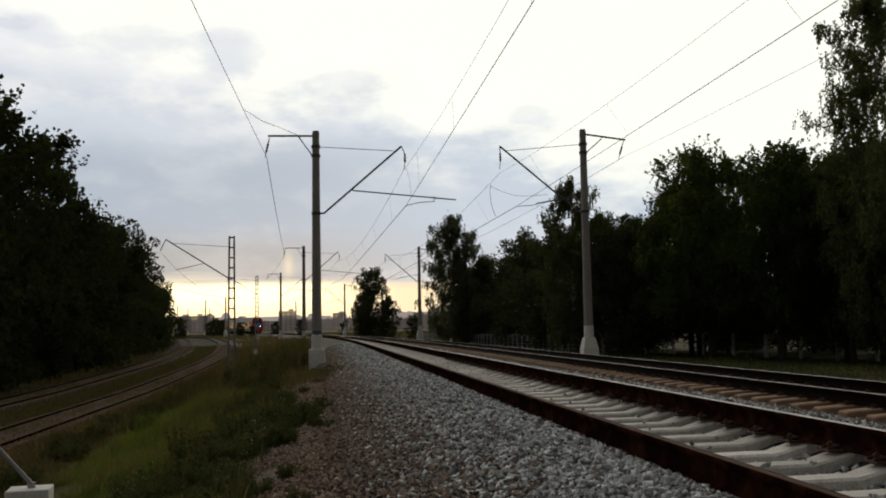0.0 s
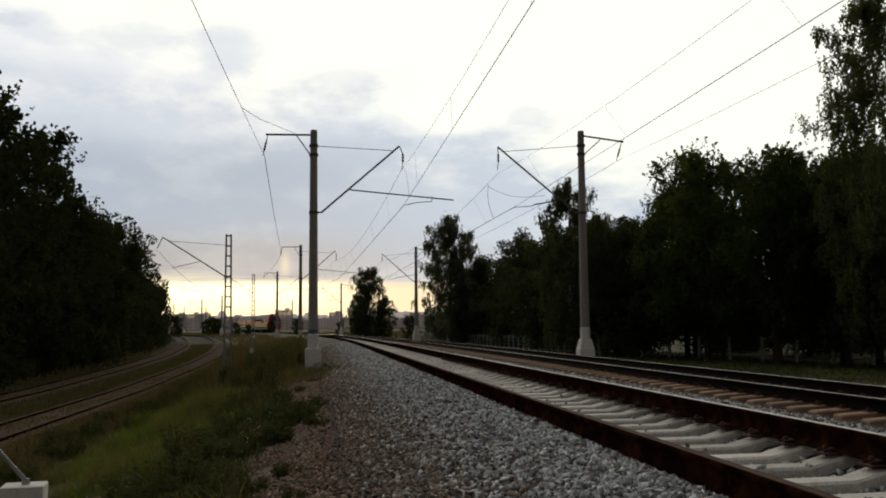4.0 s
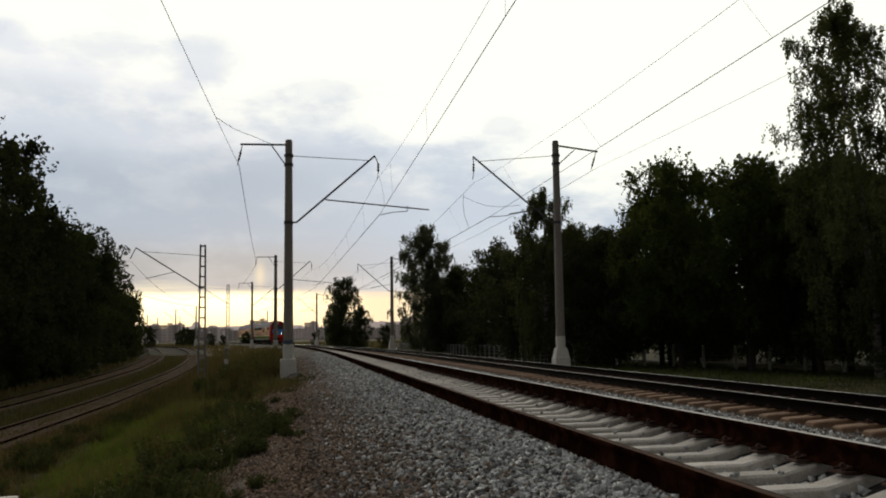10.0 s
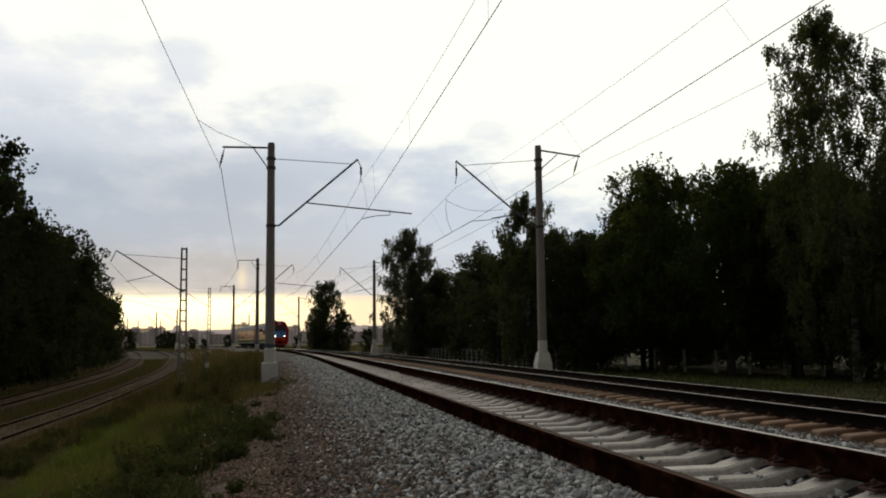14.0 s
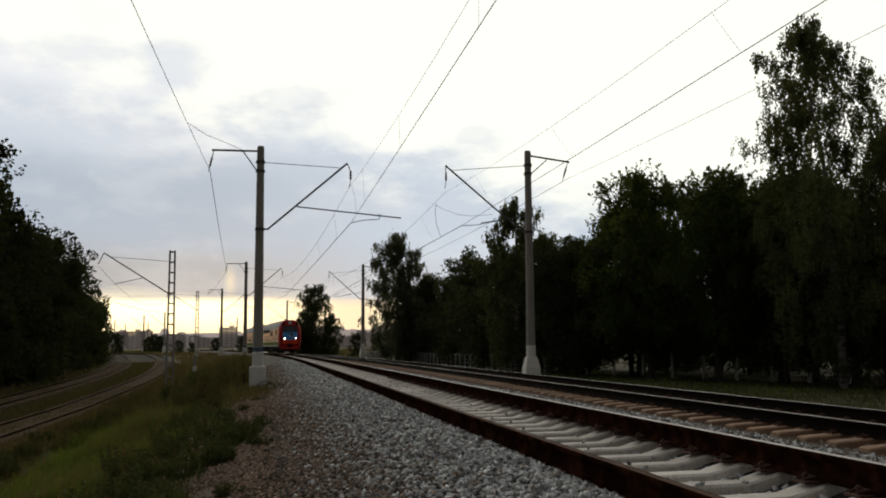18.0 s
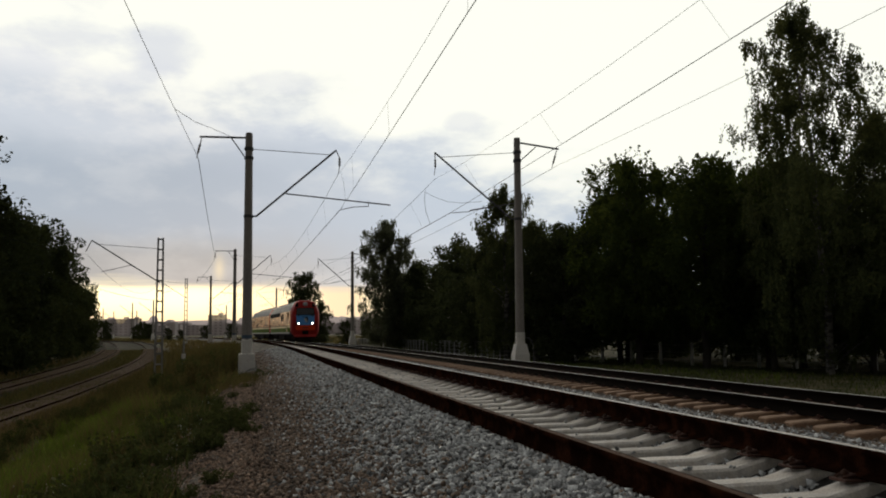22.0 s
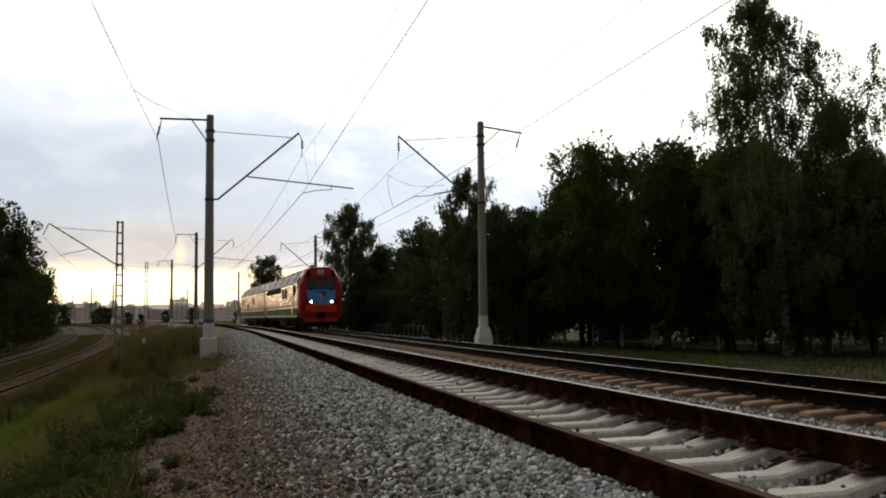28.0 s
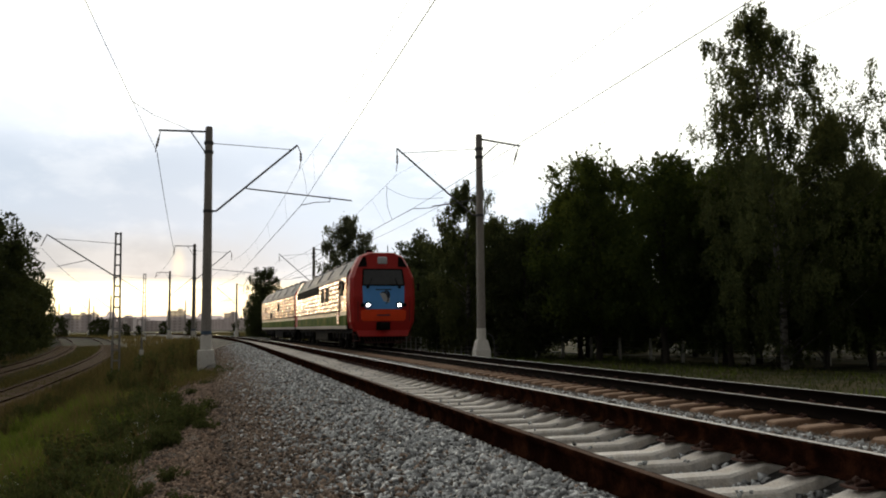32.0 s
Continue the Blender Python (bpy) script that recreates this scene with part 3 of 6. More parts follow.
# ------------------------------------------------ masts and wires
def mast(x, y, base, height, reach, arm, heading=0.0, label="", block=True, stepped=True):
    """A tapered concrete mast. reach: end of the slanted bracket toward the track; arm: end of the feeder arm on the other side (signed metres)."""
    thing = tagged(new("catenary_mast"), label, "mast", "masts of the main line")
    thing.matrix_basis = pose(x, y, base, 0, 0, math.degrees(heading))
    bm = bmesh.new()
    lathe(bm, [(0.205, 0.0), (0.20, 1.6), (0.175, height * 0.5), (0.145, height - 0.08), (0.13, height)], 14)
    part("shaft", bm, POLE, thing)
    bm = bmesh.new()
    if stepped:
        box(bm, (0, 0, 0.03), (0.64, 0.62, 1.06), bevel=0.03)
        box(bm, (0, 0, 0.84), (0.435, 0.43, 0.60), bevel=0.05)
    else:
        rings = [(0.335, 0.32, -0.1), (0.325, 0.31, 0.60), (0.30, 0.29, 0.66), (0.235, 0.23, 0.98), (0.216, 0.216, 1.04)]
        loops = [[bm.verts.new(v) for v in ((a, b, z), (-a, b, z), (-a, -b, z), (a, -b, z))] for a, b, z in rings]
        for p, q in zip(loops, loops[1:]):
            for k in range(4):
                bm.faces.new((p[k], p[(k + 1) % 4], q[(k + 1) % 4], q[k]))
        bm.faces.new(loops[-1])
        bmesh.ops.recalc_face_normals(bm, faces=bm.faces)
    part("foundation", bm, WHITEWASH, thing, "whitewashed concrete foundation")
    if not stepped:
        bm = bmesh.new()
        lathe(bm, [(0.212, 0.95), (0.210, 1.55)], 14)
        part("painted_band", bm, WHITEWASH, thing, "worn whitewash on the shaft")
    if stepped:
        bm = bmesh.new()
        lathe(bm, [(0.207, 1.16), (0.206, 1.30)], 14)
        part("painted_band", bm, BLUE_BAND, thing, "faded blue painted band")
    sign = 1 if reach > 0 else -1
    top, foot = (height - 0.60, height - 3.44) if stepped else (height - 0.78, height - 3.66)
    bm = bmesh.new()
    rod(bm, (sign * 0.34, 0, foot + 0.03), (reach, 0, top), 0.040, n=8)
    rod(bm, (0, 0, foot), (sign * 0.36, 0, foot + 0.02), 0.036, n=8)
    part("bracket", bm, STEEL, thing)
    bm = bmesh.new()
    rod(bm, (0, 0, height - 0.66), (reach * 0.92, 0, top - 0.20), 0.014, n=6)
    part("tie_rod", bm, STEEL, thing)
    for z in (foot, height - 0.66, height - 1.04):
        bm = bmesh.new()
        lathe(bm, [(0.185, z - 0.06), (0.19, z - 0.03), (0.19, z + 0.03), (0.185, z + 0.06)], 12)
        part("clamp", bm, STEEL, thing)
    # suspension insulator: link, sheds and the carrier's clamp
    bm = bmesh.new()
    link = reach + 0.14 * sign if stepped else reach - 0.02 * sign
    rod(bm, (reach, 0, top), (link, 0, top - 0.32), 0.022, n=6)
    lathe(bm, [(0.015, -0.70), (0.03, -0.66), (0.058, -0.60), (0.03, -0.54), (0.058, -0.48), (0.03, -0.42), (0.058, -0.36), (0.02, -0.30)], 8, (link, 0, top))
    rod(bm, (link, 0, top - 0.68), (link - 0.05, 0, top - 1.02), 0.016, n=6)
    part("insulator", bm, PORCELAIN, thing)
    # registration arm with the steady arm that holds the contact wire
    bm = bmesh.new()
    if stepped:
        a, b, c = (reach * 0.40, 0, height - 2.42), (reach * 0.40 + 0.12, 0, height - 2.48), (reach * 0.40 + 4.4, 0, height - 2.86)
        rod(bm, a, b, 0.03, n=6)
        rod(bm, b, c, 0.028, n=6)
        hook = [(4.90, -2.70), (4.90, -2.93), (4.30, -2.97), (3.72, -3.10)]
    else:
        rod(bm, (0, 0, height - 2.92), (-1.30, 0, height - 3.15), 0.022, n=6)
        rod(bm, (-1.30, 0, height - 3.15), (-2.18, 0, height - 3.31), 0.030, n=6)
        hook = [(-2.15, -3.27), (-2.18, -3.36), (-2.60, -3.40), (-3.05, -3.43)]
    part("registration_arm", bm, STEEL, thing)
    bm = bmesh.new()
    for (xa, za), (xb, zb) in zip(hook, hook[1:]):
        rod(bm, (xa, 0, height + za), (xb, 0, height + zb), 0.016, n=6)
    part("steady_arm", bm, STEEL, thing)
    bm = bmesh.new()
    drop = 0.0 if stepped else -0.14
    rod(bm, (0, 0, height - 0.20), (arm, 0, height - 0.22 + drop * 1.6), 0.042, n=6)
    part("feeder_arm", bm, STEEL, thing)
    bm = bmesh.new()
    rod(bm, (arm * 0.07, 0, height - 1.04), (arm * (0.36 if stepped else 0.45), 0, height - 0.24 + drop), 0.024, n=6)
    part("feeder_brace", bm, STEEL, thing)
    bm = bmesh.new()
    hang = Matrix.Translation((arm * 0.96, 0, height - 0.24 + drop * 1.6)) @ Matrix.Rotation(0.22 if arm < 0 else 0.30, 4, "Y")
    lathe(bm, [(0.012, -0.90), (0.02, -0.72), (0.03, -0.66), (0.055, -0.6), (0.03, -0.54), (0.055, -0.48), (0.03, -0.42), (0.055, -0.36), (0.03, -0.3), (0.012, 0.0)], 8)
    bmesh.ops.transform(bm, matrix=hang, verts=bm.verts)
    part("feeder_insulator", bm, PORCELAIN, thing)
    return thing


LEFT_MASTS = [(-0.32, 37.0, -0.62, 9.53, 3.55, -1.95, 0.0), (-2.05, 93.0, -0.5, 9.8, 3.5, -1.95, 0.06), (-6.5, 138.0, -0.4, 9.8, 3.6, -1.95, 0.12)]
RIGHT_MASTS = [(11.37, 38.0, -0.86, 10.2, -3.75, 1.95, 0.0), (9.95, 94.0, -0.6, 9.85, -3.6, 1.95, 0.06), (3.85, 170.0, -0.5, 9.7, -3.6, 1.95, 0.14)]
for k, row in enumerate(LEFT_MASTS):
    mast(*row, label="weathered concrete catenary mast with slanted bracket on a whitewashed foundation", stepped=True)
for k, row in enumerate(RIGHT_MASTS):
    mast(*row, label="weathered concrete catenary mast with a flared whitewashed foot", stepped=False)


def wire_line(points, r, sag, label):
    for i, (a, b) in enumerate(zip(points, points[1:])):
        span = math.dist(a, b)
        ob = cable("overhead_wire", sagging(a, b, sag * (span / 56) ** 2), r * (1.7 if i else 1.0), WIRE)
        tagged(ob, label, "wire", "overhead wires")


def catenary(contact, carrier, low):
    """Contact wire, carrier above it and the droppers between, span by span."""
    wire_line(contact, 0.0085, 0.05, "taut dark contact wire over the rails")
    wire_line(carrier, 0.0045, low, "sagging dark carrier wire over the rails")
    for (a, b), (c, d) in zip(zip(contact, contact[1:]), zip(carrier, carrier[1:])):
        if a[1] > 120:
            continue
        span = math.dist(c, d)
        for t in (0.1, 0.26, 0.42, 0.58, 0.74, 0.9):
            p = Vector(a).lerp(Vector(b), t) - Vector((0, 0, 0.05 * 4 * t * (1 - t)))
            q = Vector(c).lerp(Vector(d), t) - Vector((0, 0, low * (span / 56) ** 2 * 4 * t * (1 - t)))
            tagged(cable("dropper", [p, q], 0.003, WIRE, n=4), "thin dropper between carrier and contact wire", "wire", "droppers")


catenary([(3.05, -19, 5.85), (3.39, 37.0, 5.80), (1.9, 93, 5.9), (-2.4, 138, 5.9), (-9.5, 185, 5.9)], [(3.2, -19, 7.6), (3.30, 37, 7.28), (1.5, 93, 7.8), (-3.0, 138, 7.8), (-9.5, 185, 7.8)], 0.95)
catenary([(7.9, -19, 5.8), (8.32, 38, 5.92), (6.3, 94, 5.75), (0.5, 170, 5.75)], [(7.6, -19, 7.6), (7.61, 38, 7.38), (6.3, 94, 7.8), (0.4, 170, 7.8)], 0.95)
wire_line([(-3.6, -19, 8.20), (-2.32, 37, 7.82), (-3.95, 93, 8.4), (-8.4, 138, 8.6)], 0.0085, 0.35, "feeder wire hung from the mast arms")
wire_line([(14.6, -19, 8.4), (13.25, 38, 8.15), (11.8, 94, 8.3), (5.8, 170, 8.3)], 0.0062, 0.35, "feeder wire hung from the mast arms")


def lattice_mast(x, y, base, height, reach, heading, label):
    """Two channel legs joined by rungs, narrowing upward, with a slanted bracket."""
    thing = tagged(new("lattice_mast"), label, "mast", "masts of the lower line")
    thing.matrix_basis = pose(x, y, base, 0, 0, math.degrees(heading))
    w0, w1 = 0.235, 0.155
    for side in (-1, 1):
        bm = bmesh.new()
        a, b = Vector((side * w0, 0, -0.2)), Vector((side * w1, 0, height))
        tilt = (b - a).to_track_quat("Z", "Y").to_matrix().to_4x4()
        box(bm, (a + b) / 2, (0.075, 0.12, (b - a).length), tilt=tilt, bevel=0.01)
        part("leg", bm, GALV, thing)
    n = 14
    for k in range(n):
        z = 0.5 + (height - 0.6) * k / (n - 1)
        w = w0 + (w1 - w0) * z / height
        bm = bmesh.new()
        box(bm, (0, 0, z), (2 * w - 0.07, 0.10, 0.10), bevel=0.008)
        part("rung", bm, GALV, thing)
    bm = bmesh.new()
    rod(bm, (0, 0, height - 3.0), (reach, 0, height - 0.25), 0.04, n=8)
    part("bracket", bm, STEEL, thing)
    bm = bmesh.new()
    rod(bm, (0, 0, height - 0.75), (reach * 0.92, 0, height - 0.5), 0.016, n=6)
    part("tie_rod", bm, STEEL, thing)
    bm = bmesh.new()
    rod(bm, (reach, 0, height - 0.25), (reach - 0.35, 0, height - 1.0), 0.03, n=6)
    part("insulator", bm, PORCELAIN, thing)
    bm = bmesh.new()
    rod(bm, (reach * 0.42, 0, height - 1.85), (reach * 0.85, 0, height - 2.3), 0.02, n=6)
    part("registration_arm", bm, STEEL, thing)
    bm = bmesh.new()
    box(bm, (0, 0, -0.22), (0.62, 0.4, 0.4), bevel=0.04)
    part("foundation", bm, WHITEWASH, thing)
    return thing


lattice_mast(-6.2, 62.0, -2.4, 9.55, -4.3, 0.06, "grey steel lattice mast with a slanted bracket over the lower track")
lattice_mast(-10.4, 143.0, -0.3, 9.6, -4.3, 0.25, "distant grey steel lattice mast by the lower track")
wire_line([(-12.5, 0, 3.7), (-10.6, 62, 3.9), (-15.0, 143, 6.0)], 0.009, 0.1, "contact wire over the lower track")
wire_line([(-12.4, 0, 6.1), (-10.8, 62, 6.0), (-15.0, 143, 8.0)], 0.007, 0.8, "carrier wire over the lower track")

# jumpers and stays round the two near masts
for pts, r in (([(-2.52, 28.50, 7.71), (-2.08, 31.00, 7.91), (-1.55, 34.00, 8.33), (-1.00, 36.90, 8.69)], 0.009),
               ([(8.13, 43.00, 7.68), (8.09, 43.00, 7.23), (8.24, 43.50, 6.74), (8.55, 44.00, 6.18)], 0.011),
               ([(8.12, 43.00, 7.60), (8.35, 42.00, 7.23), (8.82, 41.00, 6.84), (9.27, 40.00, 6.65), (9.83, 38.50, 6.51)], 0.008),
               ([(3.35, 36.50, 7.37), (3.42, 36.00, 6.89), (3.44, 35.50, 6.41), (3.43, 35.00, 5.88)], 0.005)):
    tagged(cable("jumper_cable", pts, r, WIRE), "slack jumper cable between overhead wires", "wire", "jumpers")


def far_mast(bearing, dist, base, height):
    """A thin distant mast on a whitewashed foot."""
    x, y = -dist * math.sin(radians(bearing)), dist * math.cos(radians(bearing))
    thing = tagged(new("catenary_mast"), "thin distant concrete mast on a whitewashed foot", "mast", "distant masts")
    thing.matrix_basis = pose(x, y, base, 0, 0, bearing)
    bm = bmesh.new()
    lathe(bm, [(0.2, 0.0), (0.15, height)], 8)
    part("shaft", bm, POLE, thing)
    bm = bmesh.new()
    lathe(bm, [(0.42, -0.3), (0.40, 0.7), (0.24, 1.4)], 6)
    part("foundation", bm, WHITEWASH, thing)
    bm = bmesh.new()
    rod(bm, (0, 0, height - 3.0), (-3.2, 0, height - 0.6), 0.05, n=5)
    part("bracket", bm, STEEL, thing)


for row in ((7.25, 250, -0.5, 9.6), (8.9, 300, -0.5, 9.6), (8.3, 340, -0.5, 9.6), (6.05, 215, -0.4, 9.0), (1.75, 265, -0.6, 9.6), (7.0, 330, -0.5, 9.6)):
    far_mast(*row)


def conduit():
    """A thin pipe that rises beside the mast's foot and bends into it."""
    x, y, z = 11.37, 38.0, -0.86
    pts = [(x + 0.62, y, z - 0.1), (x + 0.60, y, z + 0.55), (x + 0.58, y, z + 1.0), (x + 0.50, y, z + 1.20), (x + 0.36, y, z + 1.30), (x + 0.1, y, z + 1.33)]
    tagged(cable("cable_conduit", pts, 0.022, STEEL, n=6), "thin bent cable conduit beside the mast's foot", "pipe")


conduit()

# ------------------------------------------------ trees
def leaf_cloud(rng, centres, radii, count, size, droop=0.0):
    """Many small pointed leaves round the given clump centres."""
    c = centres[rng.choice(len(centres), count, p=radii ** 2 / (radii ** 2).sum())]
    idx = rng.randint(0, len(centres), count)
    c, r = centres[idx], radii[idx][:, None]
    d = rng.normal(size=(count, 3))
    d /= np.linalg.norm(d, axis=1)[:, None]
    p = c + d * r * rng.uniform(0.35, 1.0, (count, 1)) ** 0.6 * np.array([1, 1, 0.85])
    p[:, 2] -= droop * rng.uniform(0, 1, count) ** 2
    a = rng.normal(size=(count, 3))
    a[:, 2] -= 1.2 * (droop > 0)
    a /= np.linalg.norm(a, axis=1)[:, None]
    b = np.cross(a, rng.normal(size=(count, 3)))
    b /= np.linalg.norm(b, axis=1)[:, None]
    s = size * rng.uniform(0.6, 1.3, (count, 1))
    verts = np.stack([p - a * s, p + b * s * 0.45, p + a * s, p - b * s * 0.45], 1).reshape(-1, 3)
    return verts, np.arange(count * 4).reshape(-1, 4)


def leaf_strands(rng, centres, radii, count, size):
    """Hanging twigs of small pointed leaves below the given clump centres."""
    per = 22
    n = count // per
    idx = rng.randint(0, len(centres), n)
    d = np.clip(rng.normal(size=(n, 3)), -1.3, 1.3) * radii[idx][:, None] * np.array([0.55, 0.55, 0.36])
    top = centres[idx] + d
    fall = rng.uniform(0.35, 1.5, n)
    drift = rng.normal(size=(n, 2)) * 0.10
    t = rng.uniform(0, 1, (n, per))
    p = top[:, None] + np.stack([drift[:, :1] * t, drift[:, 1:] * t, -fall[:, None] * t], -1) + rng.normal(size=(n, per, 3)) * 0.055
    p = p.reshape(-1, 3)
    m = len(p)
    a = rng.normal(size=(m, 3)) * 0.7
    a[:, 2] -= 1.0
    a /= np.linalg.norm(a, axis=1)[:, None]
    b = np.cross(a, rng.normal(size=(m, 3)))
    b /= np.linalg.norm(b, axis=1)[:, None]
    s = size * rng.uniform(0.6, 1.3, (m, 1))
    return np.stack([p - a * s, p + b * s * 0.5, p + a * s, p - b * s * 0.5], 1).reshape(-1, 3), np.arange(m * 4).reshape(-1, 4)


def leaf_sprays(rng, centres, radii, count, size):
    """Dense drooping sprays: each centre carries a bunch of hanging twigs thick with leaves."""
    n = len(centres)
    share = radii / radii.sum()
    per = np.maximum(12, (share * count).astype(int))
    idx = np.repeat(np.arange(n), per)
    m = len(idx)
    bunch = rng.randint(0, 7, m)
    root = rng.normal(size=(n, 7, 3)) * np.array([0.36, 0.36, 0.16])
    fall = rng.uniform(0.6, 1.7, (n, 7))
    drift = rng.normal(size=(n, 7, 2)) * 0.18
    t = rng.uniform(0, 1, m)
    r = radii[idx]
    at = root[idx, bunch] * r[:, None]
    at[:, :2] += drift[idx, bunch] * (t * r)[:, None]
    at[:, 2] += 0.25 * r - fall[idx, bunch] * t * r * 1.25
    p = centres[idx] + at + rng.normal(size=(m, 3)) * (0.14 * (1 - 0.55 * t) * r)[:, None]
    a = rng.normal(size=(m, 3)) * 0.6
    a[:, 2] -= 1.0
    a /= np.linalg.norm(a, axis=1)[:, None]
    b = np.cross(a, rng.normal(size=(m, 3)))
    b /= np.linalg.norm(b, axis=1)[:, None]
    s = size * rng.uniform(0.6, 1.3, (m, 1))
    return np.stack([p - a * s, p + b * s * 0.5, p + a * s, p - b * s * 0.5], 1).reshape(-1, 3), np.arange(m * 4).reshape(-1, 4)


def leaf_tufts(rng, centres, radii, count, size):
    """Upright pointed shoots thick with broad leaves round the given clump centres."""
    n, shoots = len(centres), 6
    idx = rng.randint(0, n, count)
    which = rng.randint(0, shoots, count)
    root = rng.normal(size=(n, shoots, 3)) * np.array([0.42, 0.42, 0.30])
    out = rng.normal(size=(n, shoots, 3)) * np.array([0.50, 0.50, 0.20])
    out[..., 2] += 0.85
    t = rng.uniform(0, 1, count) ** 1.15
    r = radii[idx][:, None]
    p = centres[idx] + r * (root[idx, which] + out[idx, which] * t[:, None] * 1.05) + np.clip(rng.normal(size=(count, 3)), -1.6, 1.6) * (0.25 * (1.05 - t))[:, None] * r
    a = rng.normal(size=(count, 3)) * 0.8
    a[:, 2] += 0.25
    a /= np.linalg.norm(a, axis=1)[:, None]
    b = np.cross(a, rng.normal(size=(count, 3)))
    b /= np.linalg.norm(b, axis=1)[:, None]
    s = size * rng.uniform(0.6, 1.3, (count, 1))
    return np.stack([p - a * s, p + b * s * 0.6, p + a * s, p - b * s * 0.6], 1).reshape(-1, 3), np.arange(count * 4).reshape(-1, 4)


def tapered(bm, pts, r0, r1, n=7):
    rings = []
    for i, p in enumerate(pts):
        r = r0 + (r1 - r0) * i / (len(pts) - 1)
        rings.append([bm.verts.new((p[0] + r * math.cos(2 * math.pi * k / n), p[1] + r * math.sin(2 * math.pi * k / n), p[2])) for k in range(n)])
    for a, b in zip(rings, rings[1:]):
        for k in range(n):
            bm.faces.new((a[k], a[(k + 1) % n], b[(k + 1) % n], b[k]))


def tree(seed, height, width, low, kind, leaves, size, label, bark, leaf, tufted=False):
    """Trunk and limbs in one mesh, crown of leaves in clumps in another. low: height of the lowest leaves."""
    rng = np.random.RandomState(seed)
    thing = tagged(new("tree"), label, "tree")
    lean = rng.uniform(-0.04, 0.04, 2) * height
    if kind == "weep":
        lean = np.array([-0.85, 0.55])
    n = 9
    trunk = [np.array([lean[0] * (k / n) ** 2 + 0.10 * math.sin(k * 1.7 + seed), lean[1] * (k / n) ** 2, height * 0.94 * k / n - 0.25]) for k in range(n + 1)]
    trunk[0][:2] = 0
    bm = bmesh.new()
    r0 = (0.010 if kind == "weep" else 0.016) * height + 0.03
    tapered(bm, trunk, r0, 0.03)
    cents, rads = [], []
    limbs = int(18 + height * 1.9)
    for k in range(limbs):
        f = (k + rng.uniform(0, 1)) / limbs
        z = low + (height * 0.97 - low) * f
        prof = {"birch": 0.30 + 0.95 * math.sin(math.pi * min(1, (1 - f) * 0.80 + 0.06)), "broad": 0.35 + 0.85 * math.sin(math.pi * min(1, (1 - f) * 0.72 + 0.10)),
                "spire": 0.22 + 0.9 * (1 - f) ** 0.8, "thicket": 0.55 + 0.6 * math.sin(math.pi * min(1, (1 - f) * 0.6 + 0.12)), "weep": 0.10 + 1.15 * (1 - f) ** 0.85,
                "drooping": 0.34 + 0.86 * math.sin(math.pi * min(1, (1 - f) * 0.62 + 0.10))}[kind]
        reach = width / 2 * prof * rng.uniform(0.62, 1.12) * 0.80
        turn = k * 2.4 + rng.uniform(-0.5, 0.5)
        if kind == "weep":
            reach *= 1.16 * (1 + max(-0.1, min(0.45, 1.0 * (0.92 - f))) * math.cos(turn + 0.59))
        q = min(max(z / (height * 0.94), 0), 1) * n
        root = trunk[min(int(q), n)].copy()
        root[2] = max(z - 0.35 * reach, 0.3)
        rise = {"birch": 0.55, "broad": 0.45, "spire": 0.2, "thicket": 0.3, "weep": 0.6, "drooping": 0.6}[kind] * reach
        tip = root + np.array([math.cos(turn) * reach, math.sin(turn) * reach, rise])
        mid = (root + tip) / 2 + np.array([0, 0, 0.12 * reach])
        thick = 0.45 if kind == "weep" else 1.0
        tapered(bm, [root, mid, tip], thick * (0.010 + 0.005 * reach + 0.12 * r0), 0.006, 4)
        hanging = kind in ("birch", "weep", "drooping")
        m = 6 if hanging else 5
        if kind == "weep":
            m = 5 + int(2.4 * reach)
        if kind == "drooping":
            m = 9
        for j in range(m):
            g = rng.uniform(0.32, 1.08) ** (0.7 if kind == "weep" else 1.0)
            c = root + (tip - root) * g + rng.normal(size=3) * 0.13 * reach
            if hanging:
                c[2] -= rng.uniform(0, 0.5) * g
            cents.append(c)
            rads.append(rng.uniform(0.55, 1.0) * (0.34 + 0.105 * width) * (1.15 - 0.40 * g))
    for k in range(6):
        cents.append(np.array([lean[0], lean[1], height * (0.90 + 0.017 * k)]) + rng.normal(size=3) * 0.12)
        rads.append(0.30 + 0.02 * width)
    bmesh.ops.recalc_face_normals(bm, faces=bm.faces)
    t = part("trunk", bm, bark, thing)
    t.data.polygons.foreach_set("use_smooth", [True] * len(t.data.polygons))
    if kind == "weep":
        v, f = leaf_sprays(rng, np.array(cents), np.array(rads) * 0.50, leaves, size)
    elif kind == "drooping":
        v, f = leaf_sprays(rng, np.array(cents), np.array(rads) * (0.70 if width < 5 else 0.90), leaves, size)
    elif kind in ("broad", "spire") and tufted:
        v, f = leaf_tufts(rng, np.array(cents), np.array(rads), leaves, size)
    elif kind == "birch":
        v, f = leaf_strands(rng, np.array(cents), np.array(rads), int(leaves * 0.62), size)
        v2, f2 = leaf_cloud(rng, np.array(cents), np.array(rads) * 0.85, int(leaves * 0.38), size)
        v, f = np.concatenate([v, v2]), np.concatenate([f, f2 + len(v)])
    else:
        v, f = leaf_cloud(rng, np.array(cents), np.array(rads), leaves, size)
    crown = raw("crown", v, f, leaf, thing)
    crown["kind"] = "stuff"
    return thing


